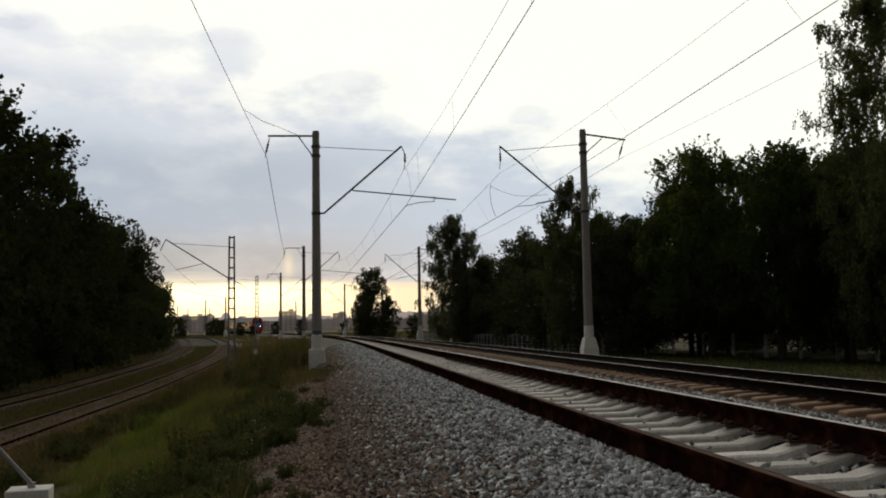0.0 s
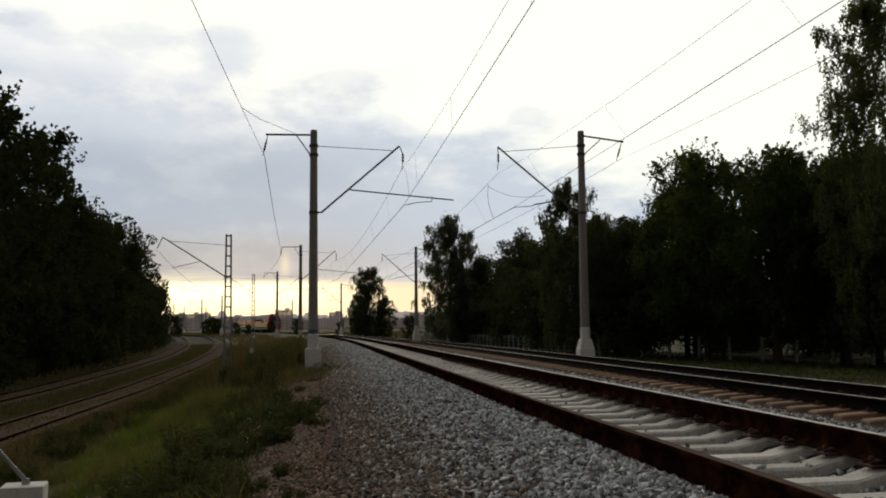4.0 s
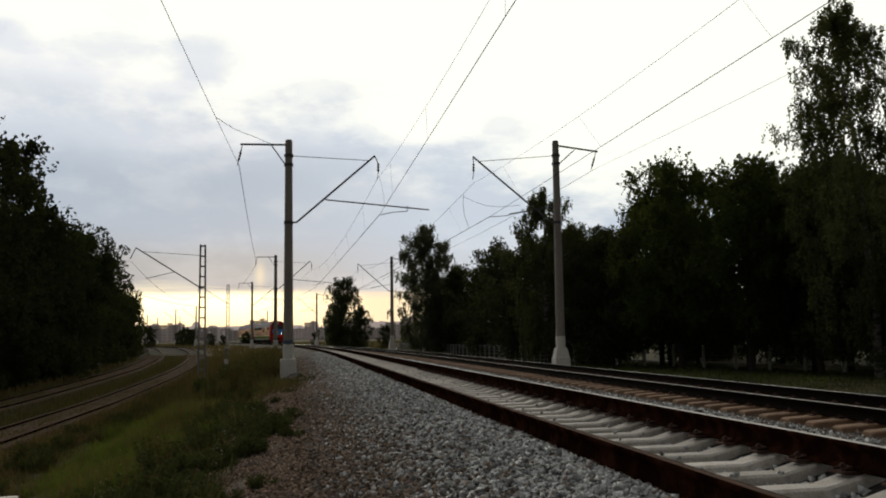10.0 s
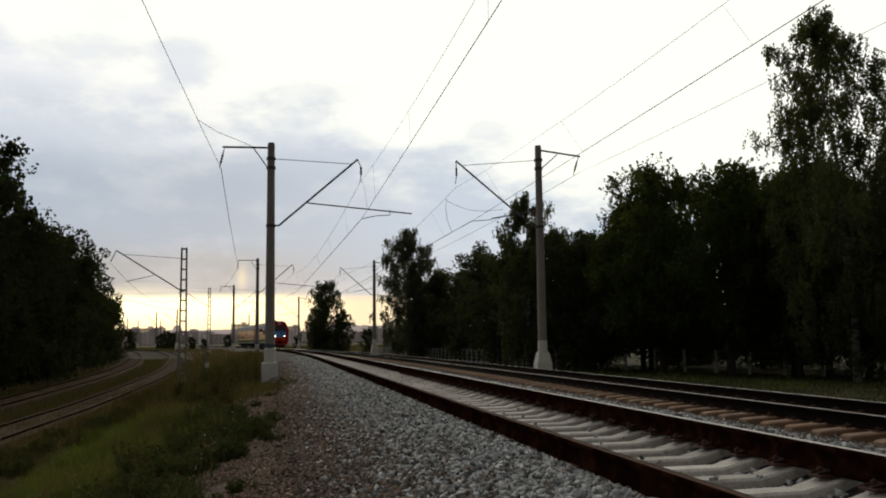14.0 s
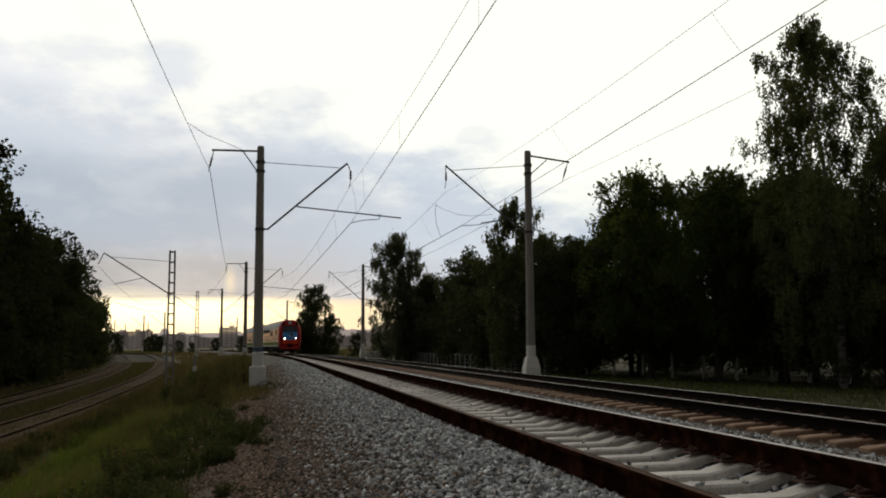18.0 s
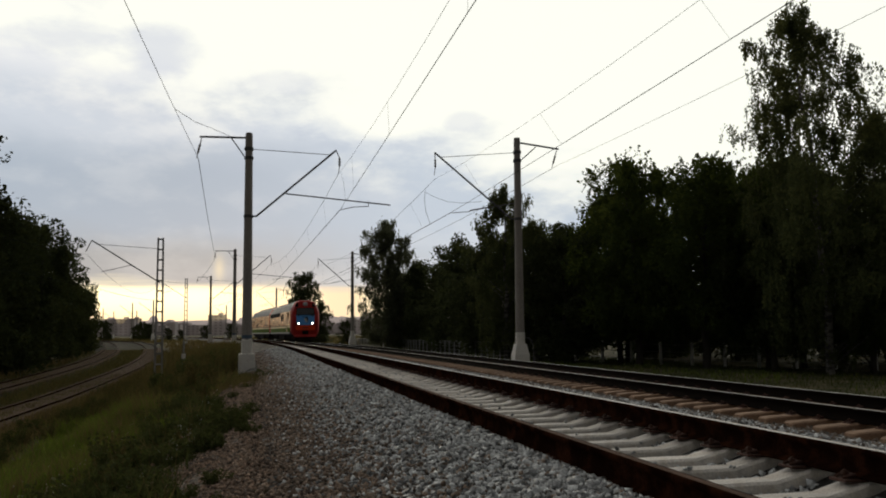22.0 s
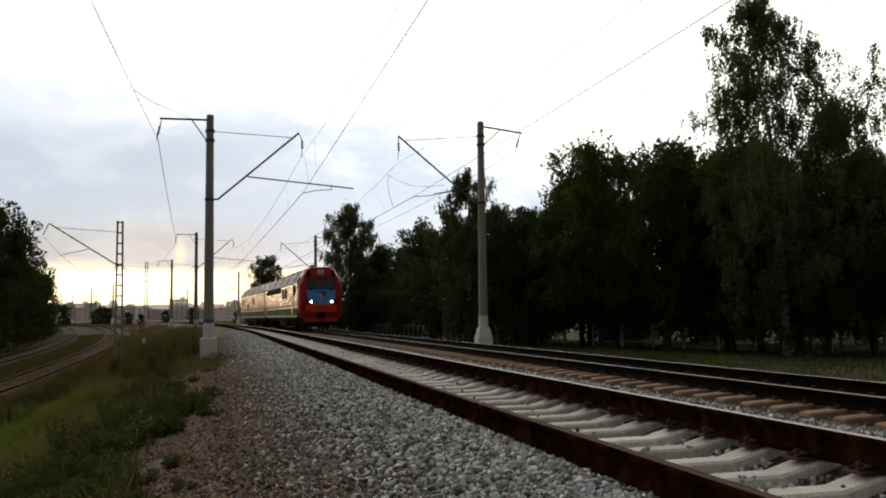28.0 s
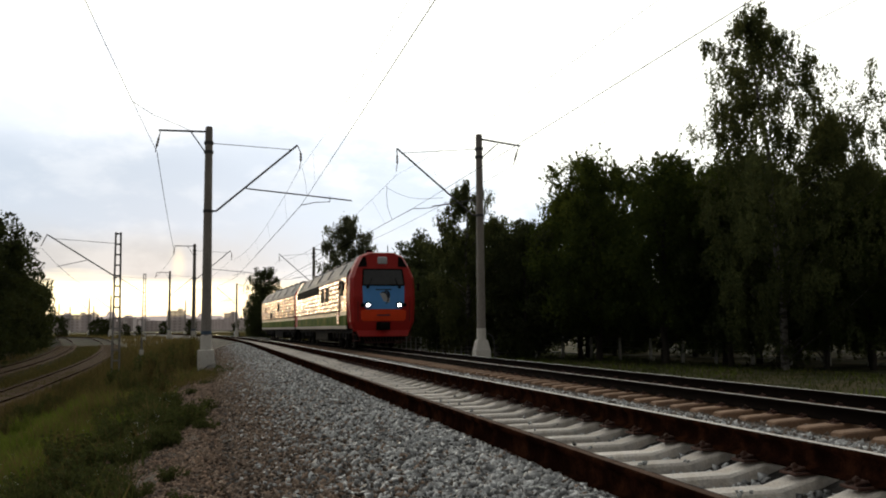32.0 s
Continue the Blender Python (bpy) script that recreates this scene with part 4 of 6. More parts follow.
def plant(first, rows, group):
    """Sets the first tree at the first row and copies it to the others: x, y, turn, scale."""
    for k, (x, y, turn, sc) in enumerate(rows):
        ob = first if k == 0 else copy_thing(first, Matrix())
        ob.matrix_basis = Matrix.Translation((x, y, float(ground_z(x, y)) - 0.05)) @ Matrix.Rotation(radians(turn), 4, "Z") @ Matrix.Scale(sc, 4)
        ob["group"] = group


RIGHT_ROW, LEFT_ROW = "trees along the fence", "trees beyond the lower tracks"
BIRCH = "tall weeping birch with loose hanging twigs against the sky"
plant(tree(11, 17.1, 13.6, 1.8, "weep", 100000, 0.078, BIRCH, BIRCH_BARK, LEAF_BIRCH), [(24.6, 35.2, 0, 1.0), (28.4, 37.4, 150, 0.74)], RIGHT_ROW)
plant(tree(12, 11.3, 7.6, 1.6, "broad", 36000, 0.092, "dense dark green broadleaf tree by the fence", BARK, LEAF_BROAD, True),
      [(19.8, 44.5, 0, 0.95), (28.5, 43, 90, 0.98), (22.5, 52, 200, 0.93), (31.5, 38, 140, 0.86), (18.6, 60, 250, 0.80), (25.5, 41.5, 310, 0.9), (33, 46, 20, 0.95)], RIGHT_ROW)
plant(tree(13, 10.6, 7.4, 1.6, "broad", 34000, 0.090, "dark ragged tree with upright shoots by the fence", BARK, LEAF_BROAD, True),
      [(21.6, 40.6, 0, 0.96), (25.5, 48, 60, 1.0), (24.0, 38.5, 120, 0.82), (29.0, 35.0, 300, 0.74), (35, 39.5, 30, 0.95), (20.5, 48.5, 200, 0.9), (26.8, 35.2, 80, 0.62)], RIGHT_ROW)
plant(tree(14, 10.5, 4.5, 1.2, "drooping", 40000, 0.066, "slim drooping birch beside the far track", BIRCH_BARK, LEAF_BIRCH), [(14.3, 50.5, 0, 1.0), (16.4, 51.5, 130, 0.80)], RIGHT_ROW)
# rows from (31, 54) on are added behind the fence to shade the field
plant(tree(15, 8.4, 6.4, 0.3, "broad", 10500, 0.138, "rounded dark tree beside the far track", BARK, LEAF_HEDGE),
      [(15.4, 60, 0, 1.0), (15.4, 69, 70, 1.02), (17.8, 55.0, 160, 0.98), (18.8, 66, 220, 0.98), (18.0, 75, 300, 1.0), (15.6, 76, 20, 0.93), (17.0, 48.0, 120, 0.85), (19.5, 54, 260, 1.0), (31, 54, 10, 1.15), (36, 51, 80, 1.2), (41, 48, 150, 1.15), (27, 58, 220, 1.15), (46, 52, 300, 1.2), (24, 66, 40, 1.15), (35, 60, 100, 1.2), (43, 42, 190, 1.1)], RIGHT_ROW)
plant(tree(16, 12.2, 5.6, 1.0, "drooping", 64000, 0.082, "tall drooping birch standing beyond the far track", BIRCH_BARK, LEAF_FAR), [(12.0, 82, 0, 1.0), (14.9, 83, 140, 0.70), (13.4, 84, 250, 0.62)], RIGHT_ROW)
plant(tree(18, 11.6, 6.6, 0.3, "drooping", 26000, 0.120, "ragged dark tree standing alone by the line", BARK, LEAF_HEDGE), [(7.2, 141, 0, 0.98), (9.9, 142, 100, 0.58), (6.2, 143.5, 200, 0.62)], RIGHT_ROW)
plant(tree(17, 7.8, 5.0, 0.2, "spire", 14000, 0.11, "small dark tree beside the birch", BARK, LEAF_HEDGE), [(14.2, 79, 0, 1.0), (17.4, 84, 100, 1.0), (17.5, 95, 200, 0.85), (20, 108, 20, 0.8)], RIGHT_ROW)
plant(tree(21, 16.5, 8.5, 0.2, "broad", 17000, 0.167, "tall dark tree with leafy twigs rising over the thicket", BARK, LEAF_LEFT, True), [(-20.6, 61, 0, 1.10), (-24.5, 66, 60, 1.12), (-21, 52, 140, 1.08), (-21.6, 70.5, 200, 1.09)], LEFT_ROW)
plant(tree(22, 12.4, 8.5, 0.1, "thicket", 14000, 0.18, "dense rounded dark green tree of the thicket", BARK, LEAF_LEFT),
      [(-20.5, 78, 0, 1.15), (-21.2, 86, 80, 1.14), (-20.6, 94, 150, 1.10), (-21.6, 103, 220, 0.98), (-24.5, 99, 300, 1.12), (-25, 88, 30, 1.14), (-20.3, 67, 100, 0.8), (-20, 56, 200, 0.8), (-20.2, 45, 0, 0.95), (-26, 76, 70, 1.1)], LEFT_ROW)
LOW = tree(23, 8.5, 6.6, 0.1, "thicket", 7000, 0.195, "lower dark tree at the end of the thicket", BARK, LEAF_LEFT)
# rows (30, 63) to (22, 80) are added to darken the ground behind the fence
plant(LOW, [(-26.5, 231, 30, 0.55), (30, 63, 20, 0.8), (38, 61, 80, 0.8), (46, 60, 150, 0.85), (54, 55, 210, 0.9), (26, 73, 270, 0.8), (42, 66, 330, 0.9), (34, 67, 40, 0.85), (52, 47, 100, 0.8), (60, 50, 190, 0.95), (22, 80, 0, 0.85), (-25.0, 228, 130, 0.5), (-30.0, 245, 200, 0.5)], LEFT_ROW)
plant(copy_thing(LOW, Matrix()), [(-5.9, 241, 10, 0.50), (4.5, 205, 70, 0.38), (-33.0, 216, 90, 0.55), (-19.4, 215, 20, 0.36), (-11.4, 216, 150, 0.42), (-16.5, 214, 60, 0.3), (14.0, 140, 10, 0.45), (18.5, 150, 90, 0.5), (23, 170, 0, 0.6), (-21.8, 112, 0, 1.08), (-22.4, 121, 70, 1.05), (-23.2, 129, 160, 1.02), (-25.0, 137, 250, 1.0)], LEFT_ROW)

# ------------------------------------------------ city and far woods
def block_meshes(w, h):
    out = []
    bm = bmesh.new()
    box(bm, (0, 0, h / 2), (w, 14, h))
    out.append(("wall", bm, HOUSE))
    bm = bmesh.new()
    box(bm, (0, 0, h + 0.4), (w + 0.8, 14.8, 0.8))
    box(bm, (w * 0.2, 0, h + 1.8), (5, 5, 2.4))
    out.append(("roof", bm, HOUSE))
    return out


def city():
    """Pale panel blocks on the skyline, each with its strips of windows storey by storey."""
    rng = random.Random(9)
    kinds = []
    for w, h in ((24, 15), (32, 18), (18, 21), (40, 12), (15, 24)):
        thing = tagged(new("apartment_block"), "pale panel apartment block on the skyline, part transparent to imitate haze", "building", "blocks on the skyline")
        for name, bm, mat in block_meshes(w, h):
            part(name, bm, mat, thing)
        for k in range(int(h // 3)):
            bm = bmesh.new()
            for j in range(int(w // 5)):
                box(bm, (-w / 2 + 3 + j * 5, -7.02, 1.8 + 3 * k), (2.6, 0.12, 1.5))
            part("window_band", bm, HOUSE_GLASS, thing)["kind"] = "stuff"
        kinds.append(thing)
    used = set()
    bearing, k = -26.0, 0
    while bearing < 22:
        d = rng.uniform(950, 1600)
        pick = rng.choices(range(5), (4, 4, 2, 3, 1))[0]
        x, y = -d * math.sin(radians(bearing)), d * math.cos(radians(bearing))
        m = pose(x, y, -1.0, 0, 0, bearing + rng.uniform(-18, 18))
        if pick in used:
            copy_thing(kinds[pick], m)
        else:
            kinds[pick].matrix_basis = m
            used.add(pick)
        bearing += rng.uniform(0.25, 0.95)


city()


def skyline():
    """A low ridge with rooftops, very far off, that glows to imitate haze."""
    rng = np.random.RandomState(3)
    b = np.radians(np.arange(-34, 30, 0.12))
    h = 26 + 9 * np.sin(b * 9) + 6 * np.sin(b * 23 + 1) + np.repeat(rng.choice([0, 4, 8, 14], len(b) // 4 + 1, p=[0.5, 0.2, 0.2, 0.1]), 4)[: len(b)]
    h = h + 30 * np.clip(-b / 0.10, 0, 1) + 9 * np.clip(-b / 0.05, 0, 1) * np.sin(b * 70)
    d = 2300.0
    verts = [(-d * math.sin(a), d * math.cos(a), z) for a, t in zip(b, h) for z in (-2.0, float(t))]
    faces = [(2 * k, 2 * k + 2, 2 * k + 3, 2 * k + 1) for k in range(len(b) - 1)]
    tagged(raw("backdrop", verts, faces, HAZE_GLOW), "distant town and hills on the horizon, glowing pale to imitate haze", "backdrop", kind="structure")


# emission puts the haze's brightness into the ridge itself
HAZE_GLOW = glow_material("ridge_haze_glow", (0.37, 0.31, 0.285), 0.8)
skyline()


# ------------------------------------------------ locomotive
PAINT_RED = material("dark_red_paint", (0.47, 0.020, 0.016), 0.5, vary=0.12, scale=1.5, fine=30, bump=0.05, coat=0.06, spec=0.3)
PAINT_ORANGE = material("orange_red_paint", (0.95, 0.075, 0.012), 0.5, vary=0.08, scale=1.5, fine=30, bump=0.05, coat=0.06, spec=0.3)
PAINT_BLUE = material("blue_paint", (0.13, 0.43, 0.98), 0.5, vary=0.08, scale=1.5, fine=30, bump=0.05, coat=0.06, spec=0.3)
# gold paint whose dark brown patches imitate mottled reflections in the gloss
PAINT_CREAM = material("gold_paint_reflections", (0.74, 0.27, 0.065), 0.29, 0.78, vary=0.42, scale=1.3, fine=4, bump=0.015, coat=0.06, second=(0.19, 0.062, 0.026), patch=(0.40, 0.55), stretch=(1, 0.40, 1.6))
PAINT_LINE = material("pale_line_paint", (0.66, 0.52, 0.28), 0.4, vary=0.3, scale=0.9, fine=8, bump=0.01)
# dark brown that paints the shade between the side's ribs
GROOVE_SHADE = material("groove_shade", (0.07, 0.035, 0.018), 0.8, vary=0.3, scale=1.2, fine=9, bump=0.05, spec=0.1)
PAINT_GREEN = material("green_stripe_paint", (0.075, 0.15, 0.010), 0.7, vary=0.3, scale=0.8, fine=6, bump=0.02, spec=0.03, second=(0.13, 0.16, 0.02))
PAINT_GREY = material("pale_skirt_paint", (0.40, 0.38, 0.33), 0.6, vary=0.12, scale=0.8, fine=20, bump=0.04)
ROOF_GREY = material("grey_roof_paint", (0.16, 0.155, 0.16), 0.6, vary=0.3, scale=0.8, fine=14, bump=0.08)
BLACK = material("black_underframe", (0.010, 0.009, 0.009), 0.9, vary=0.3, scale=2, fine=30, bump=0.2, spec=0.08)
CAB_GLASS = material("dark_cab_glass", (0.035, 0.038, 0.042), 0.12, vary=0.1, scale=1, fine=10, bump=0, coat=0.3)
SIDE_GLASS = material("dull_side_glass", (0.012, 0.008, 0.006), 0.6, vary=0.2, scale=2, fine=10, bump=0, spec=0.02)
BLACK_MARK = material("black_mark", (0.02, 0.03, 0.06), 0.5, vary=0.1, scale=3, fine=30, bump=0)
PALE_MARK = material("pale_mark", (0.55, 0.58, 0.62), 0.5, vary=0.1, scale=3, fine=30, bump=0)
LAMP = glow_material("headlight", (1.0, 0.98, 0.92), 9.0)
PILOT = material("dull_pilot_paint", (0.050, 0.014, 0.012), 0.8, vary=0.25, scale=3, fine=30, bump=0.1)
STEP_PINK = material("faded_step_paint", (0.09, 0.035, 0.03), 0.8, vary=0.2, scale=3, fine=30, bump=0.1)
LENGTH = 21.4


def hull(bm, stations):
    """A skin through cross-sections: (y, [(x, z), ...]) with equal counts."""
    rings = [[bm.verts.new((x, y, z)) for x, z in sec] for y, sec in stations]
    for a, b in zip(rings, rings[1:]):
        for k in range(len(a) - 1):
            bm.faces.new((a[k], b[k], b[k + 1], a[k + 1]))
    return rings


def section_body(front):
    """One locomotive section, its front at y = 0, rail level at z = 0."""
    thing = tagged(new("locomotive"), "red-fronted locomotive section, golden ribbed sides, green stripe, headlights lit" if front else
                   "rear locomotive section with golden ribbed sides, green stripe and grey roof", "locomotive", "sections of the locomotive")
    W, H = 1.42, 4.15
    y0 = 1.15 if front else 0.15
    y1 = LENGTH - 0.15
    # side walls in horizontal bands
    bands = [("skirt_band", 0.84, 0.98, PAINT_GREY), ("green_band", 0.98, 1.42, PAINT_GREEN), ("cream_line", 1.42, 1.60, PAINT_LINE), ("side_wall", 1.60, 3.05, PAINT_CREAM)]
    for side in (-1, 1):
        for name, a, b, mat in bands:
            bm = bmesh.new()
            box(bm, (side * (W - 0.02), (y0 + y1) / 2, (a + b) / 2), (0.04, y1 - y0, b - a))
            part(name, bm, mat, thing)
        bm = bmesh.new()
        ridge = [(side * (W + out), 1.62 + 0.2 * k + dz) for k in range(7) for dz, out in ((0.0, 0.004), (0.03, 0.006), (0.05, 0.042), (0.185, 0.042))] + [(side * (W + 0.004), 3.03)]
        hull(bm, [(y0 + 1.9 if front else y0, ridge), (y1, ridge)])
        part("corrugated_panel", bm, PAINT_CREAM, thing, "corrugated golden panel")
        # a dark strip in each groove stands for its shade
        for k in range(8):
            bm = bmesh.new()
            box(bm, (side * (W + 0.018), (y0 + y1 + (1.9 if front else 0)) / 2, 1.625 + 0.2 * k), (0.036, y1 - y0 - (1.9 if front else 0), 0.045))
            part("rib_groove", bm, GROOVE_SHADE, thing)
    # roof: sloped shoulders, nearly flat top
    bm = bmesh.new()
    prof = [(-W, 3.05), (-W + 0.06, 3.25), (-1.05, 3.72), (-0.72, 3.92), (0.0, 3.98), (0.72, 3.92), (1.05, 3.72), (W - 0.06, 3.25), (W, 3.05)]
    rings = hull(bm, [(y0, prof), (y1, prof)])
    bm.faces.new(rings[1])
    part("roof", bm, ROOF_GREY, thing, "grey sloped roof")
    for k in range(6):
        bm = bmesh.new()
        box(bm, (0, y0 + 2.6 + k * 2.9, 4.02), (1.3, 1.5, 0.12), bevel=0.03)
        part("roof_hatch", bm, ROOF_GREY, thing)
    for k in range(5):
        bm = bmesh.new()
        for side in (-1, 1):
            a, b = Vector((side * (W - 0.03), y0 + 2.0 + 4.0 * k, 3.25)), Vector((side * 1.05, y0 + 2.0 + 4.0 * k, 3.74))
            rod(bm, a, b, 0.02, n=4)
        part("roof_seam", bm, ROOF_GREY, thing)
    bm = bmesh.new()
    box(bm, (0, (y0 + y1) / 2, 2.0), (2 * W - 0.1, y1 - y0 - 0.1, 2.0))
    part("inner_body", bm, BLACK, thing)
    # underframe, tanks, bogies
    bm = bmesh.new()
    box(bm, (0, LENGTH / 2, 0.80), (2.5, LENGTH - 1.0, 0.30))
    box(bm, (0, LENGTH / 2, 0.52), (2.4, 5.0, 0.62), bevel=0.08)
    # solid core added to block light from passing under the body
    box(bm, (0, LENGTH / 2, 0.50), (1.35, LENGTH - 2.4, 0.62))
    part("underframe", bm, BLACK, thing)
    for yb in (4.3, LENGTH - 4.3):
        bm = bmesh.new()
        for side in (-1, 1):
            box(bm, (side * 1.08, yb, 0.55), (0.16, 4.9, 0.28), bevel=0.03)
            for q in (-1.85, 0, 1.85):
                box(bm, (side * 1.12, yb + q, 0.5), (0.22, 0.36, 0.36), bevel=0.05)
                rod(bm, (side * 1.12, yb + q + 0.55, 0.42), (side * 1.12, yb + q + 0.55, 0.8), 0.09, n=8)
        bogie = part("bogie", bm, BLACK, thing)
        for q in (-1.85, 0, 1.85):
            bm = bmesh.new()
            for side in (-1, 1):
                rod(bm, (side * 0.74, yb + q, 0.525), (side * 0.87, yb + q, 0.525), 0.525, n=20)
            rod(bm, (-0.8, yb + q, 0.525), (0.8, yb + q, 0.525), 0.09, n=8)
            part("wheelset", bm, BLACK, bogie)
    # windows and grilles in the sides
    def side_panel(name, ya, yb, za, zb, mat, out=0.012):
        for side in (-1, 1):
            bm = bmesh.new()
            box(bm, (side * (W + out), (ya + yb) / 2, (za + zb) / 2), (0.03, yb - ya, zb - za), bevel=0.008)
            part(name, bm, mat, thing)

    if front:
        side_panel("cab_window", 2.0, 2.75, 2.30, 2.95, SIDE_GLASS)
        side_panel("cab_window", 3.15, 3.6, 2.30, 2.95, SIDE_GLASS)
        side_panel("cab_door", 3.05, 3.75, 1.05, 2.28, PAINT_CREAM, 0.016)
        side_panel("side_window", 6.2, 7.3, 2.15, 2.88, SIDE_GLASS, 0.045)
        side_panel("side_window", 7.9, 8.9, 2.15, 2.88, SIDE_GLASS, 0.045)
        side_panel("air_grille", 9.8, 20.0, 2.66, 3.06, BLACK, 0.045)
    else:
        side_panel("side_window", 8.4, 9.4, 2.15, 2.7, SIDE_GLASS, 0.045)
        side_panel("side_window", 13.0, 14.2, 1.7, 2.15, SIDE_GLASS, 0.045)
        side_panel("side_window", 17.5, 18.2, 2.15, 2.7, SIDE_GLASS, 0.045)
    # front end, or the plain end wall with the gangway
    if not front:
        bm = bmesh.new()
        hull_end = [(-W, 0.95), (-W, 3.05), (-1.05, 3.70), (-0.7, 3.90), (0.7, 3.90), (1.05, 3.70), (W, 3.05), (W, 0.95)]
        rings = hull(bm, [(y0, hull_end), (y0 + 0.5, hull_end)])
        bm.faces.new(list(reversed(rings[0])))
        part("end_wall", bm, PAINT_RED, thing)
        return thing
    shell = [(-1.20, 0.74), (-1.37, 1.12), (-1.41, 2.2), (-1.38, 3.0), (-1.22, 3.42), (-0.92, 3.95), (-0.55, 4.10), (0.55, 4.10), (0.92, 3.95), (1.22, 3.42), (1.38, 3.0), (1.41, 2.2), (1.37, 1.12), (1.20, 0.74)]

    def shrink(f, up=0.0):
        return [(x * f, z * (1 - up) + 0.75 * up) for x, z in shell]

    bm = bmesh.new()
    nose = shrink(0.90, 0.015)
    lean = [(x, z) for x, z in nose]
    rings = [[bm.verts.new((x, 0.10 + 0.36 * max(0.0, (z - 2.55) / 1.5) + 0.22 * max(0.0, (1.35 - z)), z)) for x, z in lean],
             [bm.verts.new((x, 0.34 + 0.36 * max(0.0, (z - 2.55) / 1.5) + 0.1 * max(0.0, (1.35 - z)), z)) for x, z in shell],
             [bm.verts.new((x, 1.35, z)) for x, z in shell]]
    for a, b in zip(rings, rings[1:]):
        for k in range(len(a) - 1):
            bm.faces.new((a[k], b[k], b[k + 1], a[k + 1]))
    n = len(shell)
    for k in range(n // 2 - 1):
        bm.faces.new((rings[0][k], rings[0][k + 1], rings[0][n - 2 - k], rings[0][n - 1 - k]))
    bmesh.ops.recalc_face_normals(bm, faces=bm.faces)
    part("nose", bm, PAINT_RED, thing, "dark red cab front")

    def face_y(z):
        return 0.10 + 0.36 * max(0.0, (z - 2.55) / 1.5) + 0.22 * max(0.0, 1.35 - z)

    def plate(name, pts, mat, out, label="", cut=0.03):
        """A panel on the front: outline (x, z), out metres proud."""
        bm = bmesh.new()
        a = [bm.verts.new((x, face_y(z) - out, z)) for x, z in pts]
        b = [bm.verts.new((x, face_y(z) + 0.03, z)) for x, z in pts]
        bm.faces.new(a)
        for k in range(len(pts)):
            bm.faces.new((a[k], b[k], b[(k + 1) % len(pts)], a[(k + 1) % len(pts)]))
        bmesh.ops.recalc_face_normals(bm, faces=bm.faces)
        return part(name, bm, mat, thing, label)

    plate("windscreen", [(-0.86, 2.68), (0.86, 2.68), (0.80, 3.32), (-0.80, 3.32)], CAB_GLASS, 0.022, "dark windscreen")
    plate("blue_panel", [(-0.72, 1.66), (0.72, 1.66), (0.88, 1.80), (0.90, 2.64), (-0.90, 2.64), (-0.88, 1.80)], PAINT_BLUE, 0.016, "bright blue nose panel")
    plate("orange_band", [(-0.86, 1.16), (0.86, 1.16), (0.95, 1.24), (0.97, 1.60), (0.74, 1.64), (-0.74, 1.64), (-0.97, 1.60), (-0.95, 1.24)], PAINT_ORANGE, 0.016, "bright orange-red band")
    # black plate paints the shade of the coupler's recess; no opening is cut
    plate("coupler_recess", [(-0.30, 0.77), (0.30, 0.77), (0.30, 1.13), (-0.30, 1.13)], BLACK, 0.022)
    for side in (-1, 1):
        plate("corner_vent", [(side * 0.66, 3.46), (side * 1.06, 3.44), (side * 0.86, 3.84), (side * 0.70, 3.90)][:: side], BLACK, 0.014)
        bm = bmesh.new()
        rod(bm, (side * 0.67, face_y(1.83) - 0.05, 1.83), (side * 0.67, face_y(1.83) + 0.06, 1.83), 0.14, n=16)
        part("lamp_housing", bm, BLACK, thing)
        bm = bmesh.new()
        rod(bm, (side * 0.67, face_y(1.83) - 0.075, 1.83), (side * 0.67, face_y(1.83) - 0.04, 1.83), 0.068, n=16)
        part("headlight", bm, LAMP, thing, "lit white headlight")
        bm = bmesh.new()
        rod(bm, (side * 0.90, face_y(1.83) - 0.04, 1.83), (side * 0.90, face_y(1.83) + 0.05, 1.83), 0.085, n=12)
        part("marker_lamp", bm, BLACK, thing)
    bm = bmesh.new()
    box(bm, (0, face_y(3.75) - 0.02, 3.72), (0.42, 0.10, 0.34), bevel=0.05)
    part("roof_lamp", bm, PALE_MARK, thing)
    # emblem: two dark crescents over a pale wedge, and unreadable lettering as a bar
    plate("emblem_wedge", [(-0.17, 2.33), (0.0, 1.99), (0.24, 1.93), (0.27, 2.16), (0.10, 2.36)], PALE_MARK, 0.020)
    bm = bmesh.new()
    for a in range(9):
        t = -0.9 + a * 0.34
        for r, cx, cz in ((0.21, -0.02, 2.10), (0.13, 0.10, 2.25)):
            rod(bm, (cx + r * math.cos(t), face_y(2.15) - 0.030, cz + r * 1.25 * math.sin(t)), (cx + r * math.cos(t), face_y(2.15), cz + r * 1.25 * math.sin(t)), 0.050 - 0.0045 * abs(a - 4), n=8)
    part("emblem_crescent", bm, BLACK_MARK, thing)
    plate("lettering_bar", [(-0.34, 2.46), (0.34, 2.46), (0.34, 2.50), (-0.34, 2.50)], BLACK_MARK, 0.022)
    plate("number_bar", [(-0.28, 1.38), (0.28, 1.38), (0.28, 1.43), (-0.28, 1.43)], BLACK_MARK, 0.022)
    for side in (-1, 1):
        bm = bmesh.new()
        rod(bm, (side * 0.66, face_y(2.66) - 0.05, 2.60), (side * 0.50, face_y(2.8) - 0.05, 2.95), 0.014, n=5)
        box(bm, (side * 0.68, face_y(2.6) - 0.03, 2.58), (0.13, 0.06, 0.09), bevel=0.01)
        part("wiper", bm, BLACK, thing)
        bm = bmesh.new()
